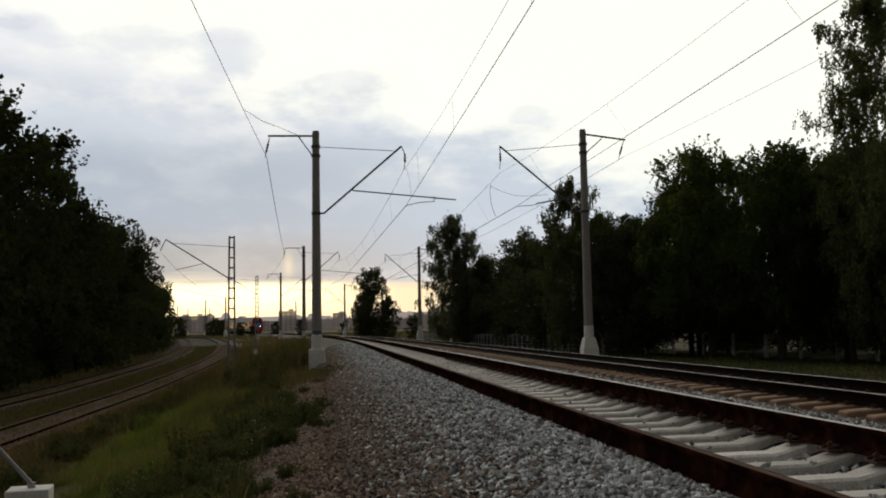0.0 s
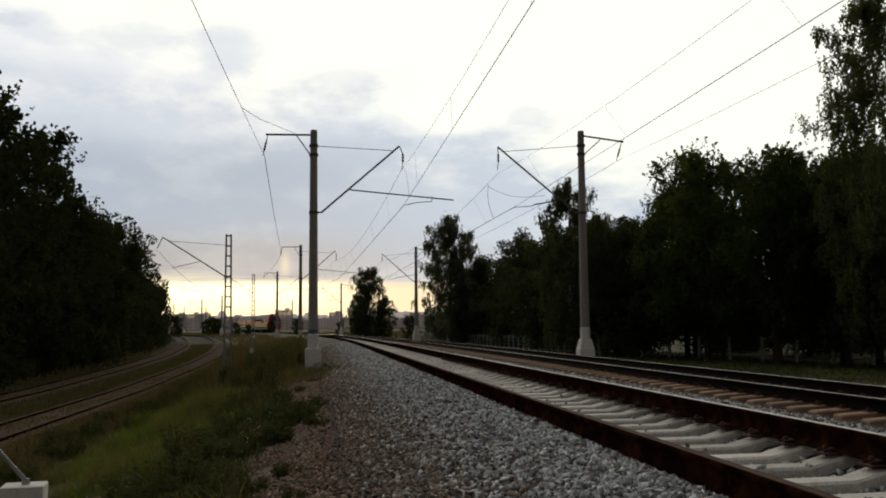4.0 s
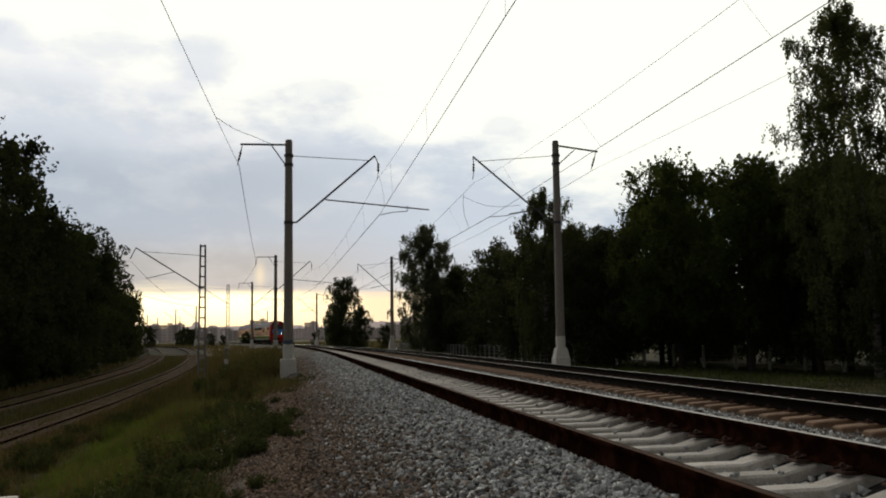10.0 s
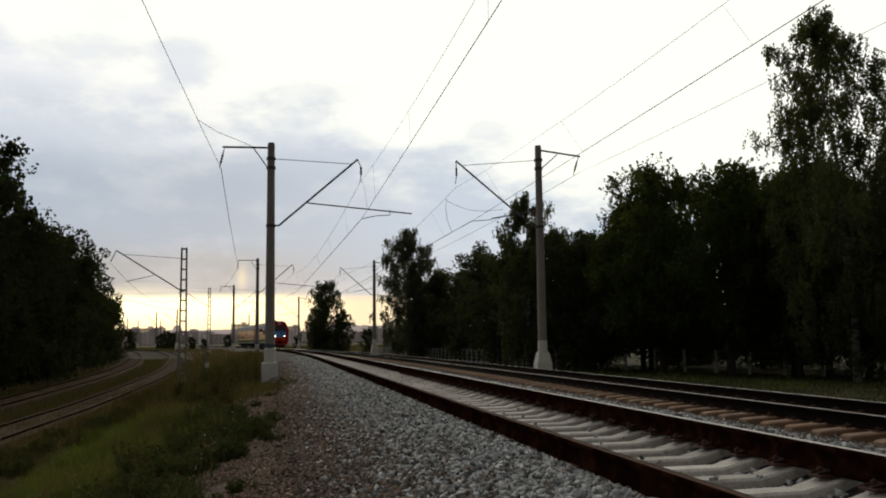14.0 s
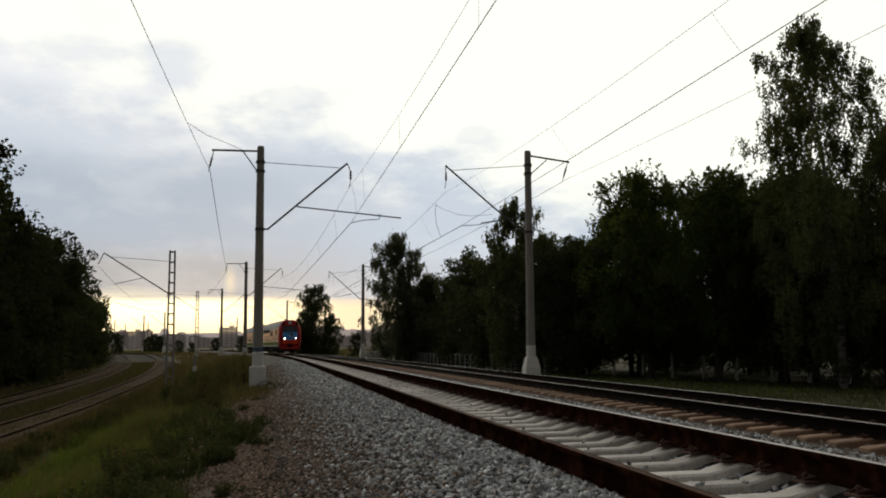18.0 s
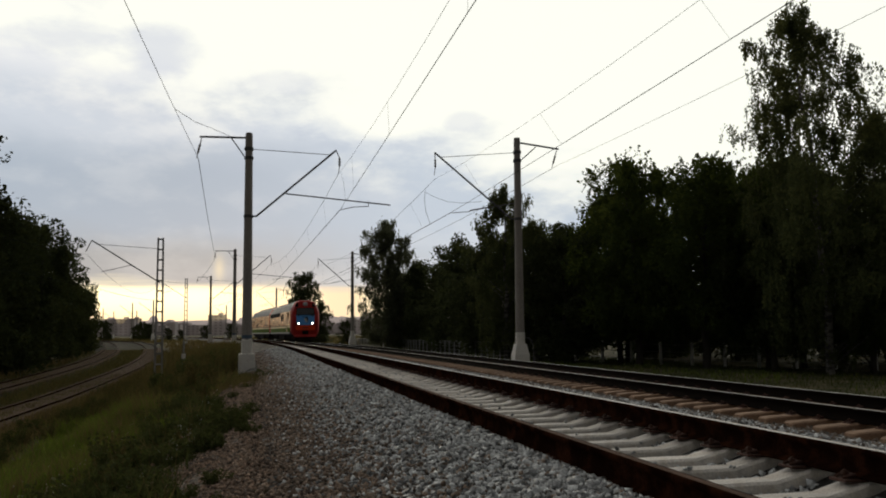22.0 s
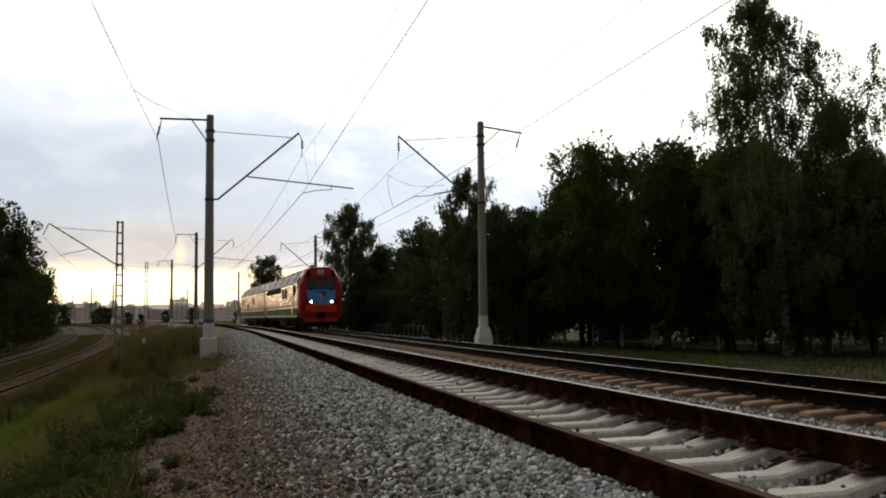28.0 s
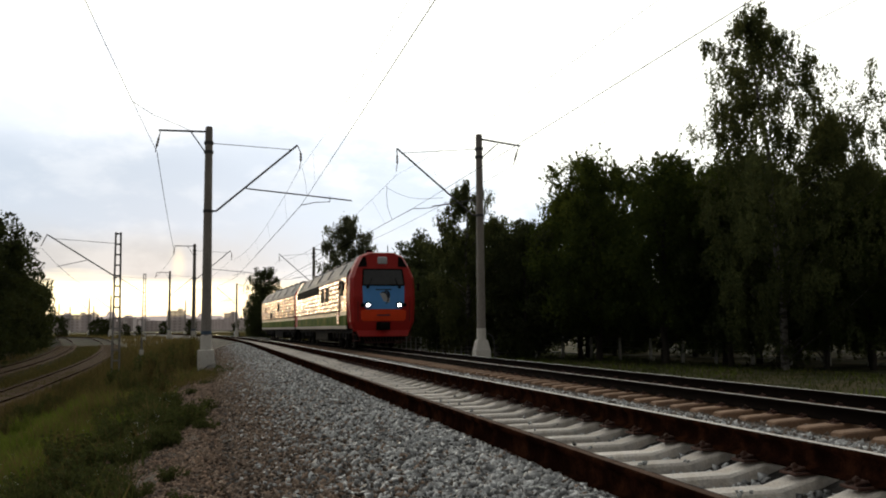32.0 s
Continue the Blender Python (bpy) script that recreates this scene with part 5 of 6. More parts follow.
        rod(bm, (side * 1.40, 0.75, 2.75), (side * 1.62, 0.62, 2.72), 0.018, n=5)
        box(bm, (side * 1.62, 0.60, 2.62), (0.10, 0.05, 0.30), bevel=0.015)
        part("mirror", bm, BLACK, thing)
        bm = bmesh.new()
        rod(bm, (side * 1.10, face_y(1.5) - 0.05, 1.15), (side * 1.10, face_y(2.0) - 0.05, 2.0), 0.014, n=5)
        part("handrail", bm, PILOT, thing)
    bm = bmesh.new()
    a = [(-0.89, 2.665), (0.89, 2.665), (0.83, 3.34), (-0.83, 3.34)]
    for p, q in zip(a, a[1:] + a[:1]):
        rod(bm, (p[0], face_y(p[1]) - 0.02, p[1]), (q[0], face_y(q[1]) - 0.02, q[1]), 0.032, n=6)
    part("windscreen_frame", bm, BLACK, thing)
    bm = bmesh.new()
    box(bm, (-0.45, 1.1, 4.16), (0.25, 0.5, 0.14), bevel=0.03)
    part("horn", bm, BLACK, thing)
    bm = bmesh.new()
    rod(bm, (0.35, 0.9, 4.08), (0.35, 0.9, 4.42), 0.02, n=5)
    part("aerial", bm, BLACK, thing)
    bm = bmesh.new()
    low = [(-1.16, 0.50, 0.80), (1.16, 0.50, 0.80), (1.02, 0.34, 0.52), (-1.02, 0.34, 0.52)]
    inner = [bm.verts.new((x, y + 0.06, z)) for x, y, z in low]
    outer = [bm.verts.new((x, y - 0.26, z)) for x, y, z in low]
    bm.faces.new(outer), bm.faces.new(list(reversed(inner)))
    for k in range(4):
        bm.faces.new((inner[k], inner[(k + 1) % 4], outer[(k + 1) % 4], outer[k]))
    bmesh.ops.recalc_face_normals(bm, faces=bm.faces)
    part("apron", bm, PAINT_RED, thing, "dark red apron under the nose")
    bm = bmesh.new()
    rod(bm, (-1.10, 0.40, 0.74), (1.10, 0.40, 0.74), 0.04, n=6)
    pilot = part("pilot", bm, PILOT, thing, "dull red-brown rail guard")
    bm = bmesh.new()
    rod(bm, (-0.8, 0.16, 0.26), (0.8, 0.16, 0.26), 0.03, n=6)
    part("lower_bar", bm, PILOT, pilot)
    for k in range(-6, 7):
        bm = bmesh.new()
        rod(bm, (k * 0.16, 0.42, 0.76), (k * 0.12, 0.16, 0.26), 0.02, n=5)
        part("guard_bar", bm, PILOT, pilot)
    for side in (-1, 1):
        bm = bmesh.new()
        for z in (0.34, 0.60):
            box(bm, (side * 1.08, 0.62, z), (0.30, 0.30, 0.035))
        for q in (-0.13, 0.13):
            rod(bm, (side * (1.08 + q), 0.48, 0.30), (side * (1.12 + q), 0.50, 0.78), 0.02, n=5)
        part("footstep", bm, STEP_PINK, thing, "faded pinkish steps")
    bm = bmesh.new()
    box(bm, (0, 0.85, 0.55), (2.1, 0.5, 0.4))
    part("frame_end", bm, BLACK, thing)
    # red end frame round the gangway
    bm = bmesh.new()
    edge = [(-W - 0.012, 0.98), (-W - 0.012, 3.05), (-W + 0.05, 3.26), (-1.05, 3.735), (-0.72, 3.935), (0.72, 3.935), (1.05, 3.735), (W - 0.05, 3.26), (W + 0.012, 3.05), (W + 0.012, 0.98)]
    rings = hull(bm, [(y1 - 0.85, edge), (y1 + 0.04, edge)])
    bm.faces.new(rings[1])
    part("end_frame", bm, PAINT_RED, thing, "dark red end frame")
    bm = bmesh.new()
    box(bm, (0, 0.0, 0.95), (0.3, 0.7, 0.28), bevel=0.06)
    part("coupler", bm, BLACK, thing)
    return thing


LOCO, REAR = section_body(True), section_body(False)
SIZE = 1.18
LOCO.scale = REAR.scale = (SIZE, SIZE, SIZE)


def along(t):
    """Metres along the line of the locomotive's front at t seconds."""
    return 268.551 - 1.53251e-05 * t ** 5 + 0.00128672 * t ** 4 - 0.0377441 * t ** 3 + 0.480642 * t ** 2 - 9.84618 * t


def on_track(s):
    xa, ya, _ = MAIN.at(s, SECOND)
    xb, yb, _ = MAIN.at(s + LENGTH * SIZE, SECOND)
    return pose(float(xa), float(ya), SECOND_Z, 0, 0, math.degrees(math.atan2(xa - xb, yb - ya)))


# ------------------------------------------------ fence, marker block
def fence():
    thing = tagged(new("fence"), "low trackside fence of pale concrete posts and wire", "fence")
    ends = [(37.5, 35.5), (31.8, 38.6), (26.0, 43.2), (15.4, 56), (13.4, 74), (12.0, 112)]
    prev, k = None, 0
    post = thin = None
    for (xa, ya), (xb, yb) in zip(ends, ends[1:]):
        n = max(2, int(math.dist((xa, ya), (xb, yb)) / (1.7 if ya < 50 else 1.1)))
        for j in range(n):
            x, y = xa + (xb - xa) * j / n, ya + (yb - ya) * j / n
            z = float(ground_z(x, y))
            if post is None:
                bm = bmesh.new()
                box(bm, (0, 0, 0.55), (0.15, 0.13, 1.5), bevel=0.02)
                post = bpy.data.meshes.new("post")
                bm.to_mesh(post)
                bm.free()
                post.materials.append(FENCE_WHITE)
            if thin is None:
                bm = bmesh.new()
                box(bm, (0, 0, 0.45), (0.07, 0.07, 1.3), bevel=0.01)
                thin = bpy.data.meshes.new("post")
                bm.to_mesh(thin)
                bm.free()
                thin.materials.append(MESH_WIRE)
            shared("post", post if y < 52 else thin, thing, pose(x, y, z, (k % 3 - 1) * 1.2, ((k * 7) % 5 - 2) * 0.9, 35))
            if prev:
                if y > 57:
                    cable("top_rail", [(prev[0], prev[1], prev[2] + 1.08), (x, y, z + 1.08)], 0.02, MESH_WIRE, thing, 4)
                for h in (0.35, 0.75, 1.15) if y < 52 else (0.25, 0.5, 0.75, 0.95):
                    cable("fence_strand", [(prev[0], prev[1], prev[2] + h), ((prev[0] + x) / 2, (prev[1] + y) / 2, (prev[2] + z) / 2 + h - 0.03), (x, y, z + h)], 0.014, MESH_WIRE, thing, 4)
            prev, k = (x, y, z), k + 1


fence()


def marker_block():
    """A whitewashed block with a bent steel rod standing out of it."""
    x, y = -3.78, 12.35
    thing = tagged(new("concrete_block"), "whitewashed concrete block with a leaning steel rod in the grass", "block")
    thing.matrix_basis = pose(x, y, -1.23, 0, 0, 8)
    bm = bmesh.new()
    box(bm, (0, 0, -0.45), (0.52, 0.42, 0.90), bevel=0.012)
    part("block", bm, WHITEWASH, thing)
    bm = bmesh.new()
    rod(bm, (0.02, 0, 0.0), (0.02, 0, 0.07), 0.05, n=8)
    rod(bm, (0.02, 0, 0.05), (-0.42, 0.15, 0.52), 0.028, n=8)
    part("rod", bm, GALV, thing, "grey leaning steel rod")


marker_block()


def marker_post():
    """A thin trackside post with a small pale plate low on it."""
    x, y = -4.35, 58.0
    thing = tagged(new("marker_post"), "thin grey trackside post with a pale plate in the weeds", "post")
    thing.matrix_basis = pose(x, y, float(ground_z(x, y)), 0, 1.0, 10)
    bm = bmesh.new()
    lathe(bm, [(0.065, -0.2), (0.055, 2.3), (0.03, 2.36)], 8)
    part("shaft", bm, GALV, thing)
    bm = bmesh.new()
    box(bm, (0, -0.075, 1.45), (0.24, 0.03, 0.32), bevel=0.008)
    part("plate", bm, WHITEWASH, thing, "pale plate")


marker_post()

# ------------------------------------------------ ballast stones
WEDGE = np.array([(1.2, 0, 0), (-1.2, 0, 0), (0, 1.2, 0), (0, -1.2, 0), (0, 0, 1.2), (0, 0, -1.2)])
WEDGE_FACES = np.array([(0, 2, 4), (2, 1, 4), (1, 3, 4), (3, 0, 4), (2, 0, 5), (1, 2, 5), (3, 1, 5), (0, 3, 5)])


def random_turns(rng, n):
    q = rng.normal(size=(n, 4))
    q /= np.linalg.norm(q, axis=1)[:, None]
    w, x, y, z = q.T
    return np.stack([np.stack([1 - 2 * (y * y + z * z), 2 * (x * y - z * w), 2 * (x * z + y * w)], -1), np.stack([2 * (x * y + z * w), 1 - 2 * (x * x + z * z), 2 * (y * z - x * w)], -1),
                     np.stack([2 * (x * z - y * w), 2 * (y * z + x * w), 1 - 2 * (x * x + y * y)], -1)], 1)


def stones(name, rng, places, size, mat, label):
    """Broken stones, each of its own shape, lying at the places."""
    n = len(places)
    shape = (WEDGE[None] * rng.uniform(0.7, 1.25, (n, 6, 1)) + rng.uniform(-0.4, 0.4, (n, 6, 3))) * rng.uniform(0.6, 1.3, (n, 1, 3))
    turned = np.einsum("nij,nkj->nki", random_turns(rng, n), shape)
    turned[..., 2] *= 0.9
    v = turned * (size * rng.uniform(0.55, 1.35, (n, 1, 1))) + places[:, None]
    f = WEDGE_FACES[None] + (np.arange(n) * 6)[:, None, None]
    ob = raw(name, v.reshape(-1, 3), f.reshape(-1, 3), mat)
    return tagged(ob, label, "ballast", kind="stuff")


def bed_height(u):
    a = np.array(BED + BED_FAR[1:])
    return np.interp(u, a[:, 0], a[:, 1])


def scatter(rng, n, s0, s1, u0, u1, near=1.0):
    """Places on the bed, thicker toward the near end."""
    s = s0 + (s1 - s0) * rng.uniform(0, 1, n) ** near
    u = rng.uniform(u0, u1, n)
    x, y, _ = MAIN.at(s, u)
    return s, u, np.stack([x, y, bed_height(u)], -1)


def lay_ballast():
    rng = np.random.RandomState(31)
    s, u, p = scatter(rng, 100000, 3.5, 21, -2.68, -0.82, 1.6)
    p[:, 2] += rng.uniform(-0.035, 0.03, len(p))
    brown = rng.uniform(0, 1, len(s)) < np.interp(u, [-2.7, -2.2, -1.6, -0.8], [0.97, 0.76, 0.15, 0.03])
    stones("ballast_stones", rng, p[~brown], 0.0200, STONE, "loose grey crushed stones of the ballast shoulder")
    stones("ballast_stones", rng, p[brown], 0.0195, BROWN_STONE, "rusty brown stones among the grey ballast")
    s, u, p = scatter(rng, 16000, -9, 3.6, -2.68, -0.82)
    brown = rng.uniform(0, 1, len(s)) < np.interp(u, [-2.7, -2.2, -1.6, -0.8], [0.97, 0.76, 0.15, 0.03])
    stones("ballast_stones", rng, p[~brown], 0.026, STONE, "grey crushed stones of the shoulder beside the camera")
    stones("ballast_stones", rng, p[brown], 0.024, BROWN_STONE, "rusty brown stones of the shoulder beside the camera")
    s, u, p = scatter(rng, 5000, 3.8, 32, -3.5, -2.7, 1.4)
    keep = rng.uniform(0, 1, len(s)) < np.clip((u + 3.5) / 0.8, 0, 1) ** 1.5
    p[:, 2] = np.interp(u, [-3.75, -3.4, -3.1, -2.8, -2.5], [-0.76, -0.655, -0.60, -0.575, -0.51])
    stones("ballast_stones", rng, p[keep], 0.021, BROWN_STONE, "brown stones strayed from the ballast onto the path")
    s, u, p = scatter(rng, 34000, 19, 60, -2.7, -0.82, 1.4)
    brown = rng.uniform(0, 1, len(s)) < np.interp(u, [-2.7, -2.2, -1.6, -0.8], [0.97, 0.76, 0.15, 0.03])
    stones("ballast_stones", rng, p[~brown], 0.029, STONE, "grey crushed stones farther along the shoulder")
    stones("ballast_stones", rng, p[brown], 0.029, BROWN_STONE, "rusty brown stones farther along the shoulder")
    s, u, p = scatter(rng, 7000, 3.5, 30, -0.70, 0.70, 1.3)
    stones("ballast_stones", rng, p, 0.028, STONE, "small stones between the sleepers")
    s, u, p = scatter(rng, 30000, 5, 40, 0.95, 4.05, 1.3)
    brown = rng.uniform(0, 1, len(s)) < np.interp(u, [1.0, 2.2, 3.2], [0.08, 0.30, 0.85])
    stones("ballast_stones", rng, p[~brown], 0.025, STONE, "grey stones between the two tracks")
    stones("ballast_stones", rng, p[brown], 0.025, OLD_STONE, "brown dusty stones between the two tracks")
    s, u, p = scatter(rng, 5200, 6, 32, 4.0, 7.3, 1.3)
    stones("ballast_stones", rng, p, 0.036, OLD_STONE, "brown dusty stones of the far track")
    s, u, p = scatter(rng, 150, 4.0, 30, -0.5, 0.5, 1.2)
    p[:, 2] = -0.248
    stones("ballast_stones", rng, p, 0.019, STONE, "odd stones lying on the sleepers")
    n = 17000
    s, u = 4 + 22 * rng.uniform(0, 1, n) ** 1.4, rng.normal(-3.15, 0.33, n)
    x, y, _ = MAIN.at(s, u)
    p = np.stack([x, y, np.interp(u, [-3.75, -3.4, -3.1, -2.8, -2.5], [-0.76, -0.655, -0.60, -0.585, -0.52])], -1)
    stones("path_pebbles", rng, p, 0.018, PEBBLE, "small brown pebbles of the footpath")


LOWER_STONE = material("brown_lower_stone", (0.085, 0.058, 0.038), 0.9, vary=0.22, scale=9, fine=90, bump=0.4, per_island=0.4)
OLD_STONE = material("dusty_stone", (0.15, 0.115, 0.09), 0.9, vary=0.22, scale=9, fine=90, bump=0.4, per_island=0.4)
BLOSSOM = material("pale_blossom", (0.60, 0.60, 0.52), 0.9, vary=0.1, scale=4, fine=30, bump=0)
PEBBLE = material("brown_pebble", (0.22, 0.15, 0.105), 0.9, vary=0.2, scale=9, fine=90, bump=0.3, per_island=0.8)
lay_ballast()


# ------------------------------------------------ grass and weeds
def blades(name, rng, places, length, width, lean, mat, label, category="grass"):
    """Bent tapering blades, two quads each."""
    n = len(places)
    t = rng.uniform(0, 2 * math.pi, n)
    side = np.stack([np.cos(t), np.sin(t), 0 * t], -1)
    t2 = rng.uniform(0, 2 * math.pi, n)
    bend = np.stack([np.cos(t2), np.sin(t2), 0 * t2], -1) * (lean * rng.uniform(0.2, 1.0, n))[:, None]
    L = (length * rng.uniform(0.5, 1.25, n))[:, None]
    w = side * (width * rng.uniform(0.7, 1.3, n))[:, None]
    up = np.array([0, 0, 1.0])
    mid, tip = places + L * 0.55 * up + bend * L * 0.35, places + L * (up * 0.95 + bend)
    v = np.stack([places - w, places + w, mid + w * 0.75, mid - w * 0.75, tip + w * 0.12, tip - w * 0.12], 1)
    base = (np.arange(n) * 6)[:, None]
    f = np.concatenate([base + np.array([0, 1, 2, 3]), base + np.array([3, 2, 4, 5])])
    ob = raw(name, v.reshape(-1, 3), f, mat)
    return tagged(ob, label, category, kind="stuff")


def patchy(x, y, scale, seed):
    return np.array([noise.noise(Vector((a * scale, b * scale, seed))) for a, b in zip(x, y)])


def sow():
    rng = np.random.RandomState(41)
    # the bank between the path and the lower tracks
    def clear(x, y):
        return ~((np.abs(x + 3.78 * y / 12.35) < 0.40 + 0.03 * y) & (y > 7.5) & (y < 12.8))

    def on_bank(y, across):
        a, b = np.interp(y, LEFT.y, LEFT.x) + 1.8, np.interp(y, MAIN.y, MAIN.x) - 3.55
        return a + (b - a) * across

    def wavy(y, across):
        """Shifts the borders between the strips of growth a little along the bank."""
        return across + 0.06 * np.sin(0.21 * y + 1.0) + 0.03 * np.sin(0.63 * y)

    # bright grass half-way down, dark weeds along the path, brownish growth by the lower tracks
    n, k = 5200, 22
    y = 4 + 58 * rng.uniform(0, 1, n) ** 1.5
    across = rng.uniform(0, 1, n)
    belt = wavy(y, across)
    light = np.interp(belt, [0.28, 0.36, 0.46, 0.72, 0.80, 0.90], [0.10, 0.80, 0.95, 0.92, 0.50, 0.15])
    dark = np.interp(belt, [0.0, 0.10, 0.30, 0.36, 0.70, 0.80, 1.0], [0.10, 0.30, 0.30, 0.04, 0.05, 0.45, 0.60]) * np.interp(y, [13, 24], [1.0, 0.35])
    pick = rng.uniform(0, 1, n)
    sort = np.where(pick < light, 0, np.where(pick < light + (1 - light) * dark, 1, 2))
    thin = (np.abs(belt - 0.30) < 0.030) & (rng.uniform(0, 1, n) < 0.8)
    y, across, sort = y[~thin], across[~thin], sort[~thin]
    n = len(y)
    tall = np.repeat(rng.uniform(0.55, 1.35, n) * np.where(sort == 1, 1.25, 1.0), k)
    spread = 0.05 + 0.004 * np.repeat(y, k)
    x = np.repeat(on_bank(y, across), k) + rng.normal(size=n * k) * spread
    y, sort = np.repeat(y, k) + rng.normal(size=n * k) * spread, np.repeat(sort, k)
    m = patchy(x, y, 0.55, 2.0)
    keep = (m > -0.38) & clear(x, y) & (x < np.interp(y, MAIN.y, MAIN.x) - np.interp(y, [7, 10, 20, 26], [3.25, 3.72, 3.85, 3.4]))
    x, y, m, tall, sort = x[keep], y[keep], m[keep], tall[keep], sort[keep]
    p = np.stack([x, y, ground_z(x, y) - 0.03], -1)
    m2 = patchy(x, y, 1.7, 9.0)
    L = np.clip((0.16 + 0.30 * (m + 0.15) + 0.20 * m2) * tall, 0.06, 0.50) * np.clip(0.55 + y / 30, 0.6, 1.2)
    w = 0.004 + 0.00026 * y
    for kind, mat, label in ((0, GRASS, "rough uncut yellow-green grass on the bank"), (1, WEED, "dark green grass and weeds on the bank"), (2, DRY, "dry brownish grass on the bank")):
        q = sort == kind
        blades(("grass", "dark_grass", "dry_grass")[kind], rng, p[q], L[q], w[q], 0.85, mat, label)
    n = 2600
    y, across = 4.5 + 42 * rng.uniform(0, 1, n) ** 1.5, rng.uniform(0, 1, n)
    belt, x = wavy(y, across), on_bank(y, across)
    keep = (patchy(x, y, 0.8, 13.0) > 0.0) & clear(x, y) & ((belt < 0.36) | (belt > 0.74))
    x, y = x[keep], y[keep]
    blades("dry_stalks", rng, np.stack([x, y, ground_z(x, y) - 0.03], -1), 0.46 * np.ones(len(x)), 0.004 + 0.0002 * y, 0.5, DRY, "dry brown stalks standing in the grass")
    n = 15000
    y, across = 4.5 + 36 * rng.uniform(0, 1, n) ** 1.4, rng.uniform(0, 1, n)
    belt, x = wavy(y, across), on_bank(y, across)
    keep = (patchy(x, y, 0.7, 17.0) > -0.15) & clear(x, y) & ((belt > 0.76) | ((belt > 0.08) & (belt < 0.27)))
    x, y = x[keep], y[keep]
    blades("broad_weeds", rng, np.stack([x, y, ground_z(x, y) - 0.03], -1), 0.25 * np.ones(len(x)), 0.014, 0.9, WEED, "broad-leaved dark weeds among the grass")
    # tall grass and weeds at the mast's foot and toward the lattice mast
    n = 30000
    y = 34 + 46 * rng.uniform(0, 1, n)
    across = rng.uniform(0.50, 1.0, n)
    x = on_bank(y, across)
    lump = patchy(x, y, 0.30, 7.0)
    keep = (lump > -0.30) & (rng.uniform(0, 1, n) < np.interp(across, [0.5, 0.66, 1.0], [0.25, 1.0, 1.0])) & ((np.abs(x + 0.32) > 0.7) | (y > 39))
    x, y, lump = x[keep], y[keep], lump[keep]
    tall = np.clip(0.85 + 1.1 * lump, 0.35, 1.35) * np.interp(y, [34, 42], [0.6, 1.0])
    half = rng.uniform(0, 1, len(x)) < 0.7
    p = np.stack([x, y, ground_z(x, y) - 0.03], -1)
    blades("tall_weeds", rng, p[half], tall[half], 0.020, 0.45, BROWN_WEED, "tall dark brownish weeds beyond the mast's foot", "weeds")
    blades("tall_weeds", rng, p[~half], tall[~half] * 0.9, 0.018, 0.45, WEED, "tall dark green weeds beyond the mast's foot", "weeds")
    n = 9000
    y = 40 + 75 * rng.uniform(0, 1, n)
    x = np.interp(y, MAIN.y, MAIN.x) - 3.4 - 7.5 * rng.uniform(0, 1, n)
    blades("tall_grass", rng, np.stack([x, y, ground_z(x, y) - 0.03], -1), 0.75 * np.ones(len(x)), 0.024, 0.6, BROWN_WEED, "tall olive weeds on the far bank")
    # soft tall grass on the crest before the mast
    n = 20000
    y = 15 + 31 * rng.uniform(0, 1, n)
    across = rng.normal(0.70, 0.095, n)
    x = on_bank(y, across)
    lump = patchy(x, y, 0.45, 19.0)
    keep = (lump > -0.12) & (across < 0.93)
    x, y, lump = x[keep], y[keep], lump[keep]
    tall = np.clip(0.42 + 0.8 * lump, 0.2, 0.85) * np.interp(y, [15, 26], [0.7, 1.0])
    p = np.stack([x, y, ground_z(x, y) - 0.03], -1)
    dry = rng.uniform(0, 1, len(x)) < 0.5
    blades("tall_grass", rng, p[dry], tall[dry], 0.009, 0.55, DRY, "tall soft brownish grass on the crest of the bank")
    blades("tall_grass", rng, p[~dry], tall[~dry] * 0.9, 0.009, 0.55, GRASS, "tall soft olive grass on the crest of the bank")
    # a grassy spur beside the mast's foot
    n = 5200
    x, y = np.clip(rng.normal(-0.25, 0.55, n), -1.6, 0.72), rng.normal(28.6, 2.2, n)
    keep = (y < 35.5) & (y > 22)
    x, y = x[keep], y[keep]
    blades("tall_grass", rng, np.stack([x, y, ground_z(x, y) - 0.02], -1), np.clip(0.34 - 0.16 * np.abs(x + 0.3), 0.10, 0.34), 0.012, 0.8, BROWN_WEED, "dark tuft of weeds before the mast's foot")
    # growth between the rails of the lower tracks
    n = 9000
    s, u = 2 + 60 * rng.uniform(0, 1, n) ** 1.3, rng.normal(0, 0.42, n) - LEFT_GAP * (rng.uniform(0, 1, n) < 0.45)
    x, y, _ = LEFT.at(s, u)
    keep = patchy(x, y, 0.5, 31.0) > -0.1
    x, y, u = x[keep], y[keep], u[keep]
    blades("grass", rng, np.stack([x, y, lower_bed(y, u) - 0.02], -1), 0.14 * np.ones(len(x)), 0.02, 0.8, BROWN_WEED, "low weeds between the rails of the lower tracks")
    # rough growth on the far ground between the lines
    n = 16000
    y = 60 + 110 * rng.uniform(0, 1, n) ** 1.3
    x = np.interp(y, LEFT.y, LEFT.x) - 9 + 34 * rng.uniform(0, 1, n)
    u, v = MAIN.beside(x, y), LEFT.beside(x, y)
    keep = (((u < -3.6) & (v > 2.2)) | (v < -7.5)) & (patchy(x, y, 0.12, 3.0) > -0.25)
    x, y = x[keep], y[keep]
    blades("rough_grass", rng, np.stack([x, y, ground_z(x, y) - 0.03], -1), 0.55 * np.ones(len(x)), 0.05, 0.6, DRY, "rough brownish growth on the distant bank")
    n = 12000
    y = 130 + 200 * rng.uniform(0, 1, n)
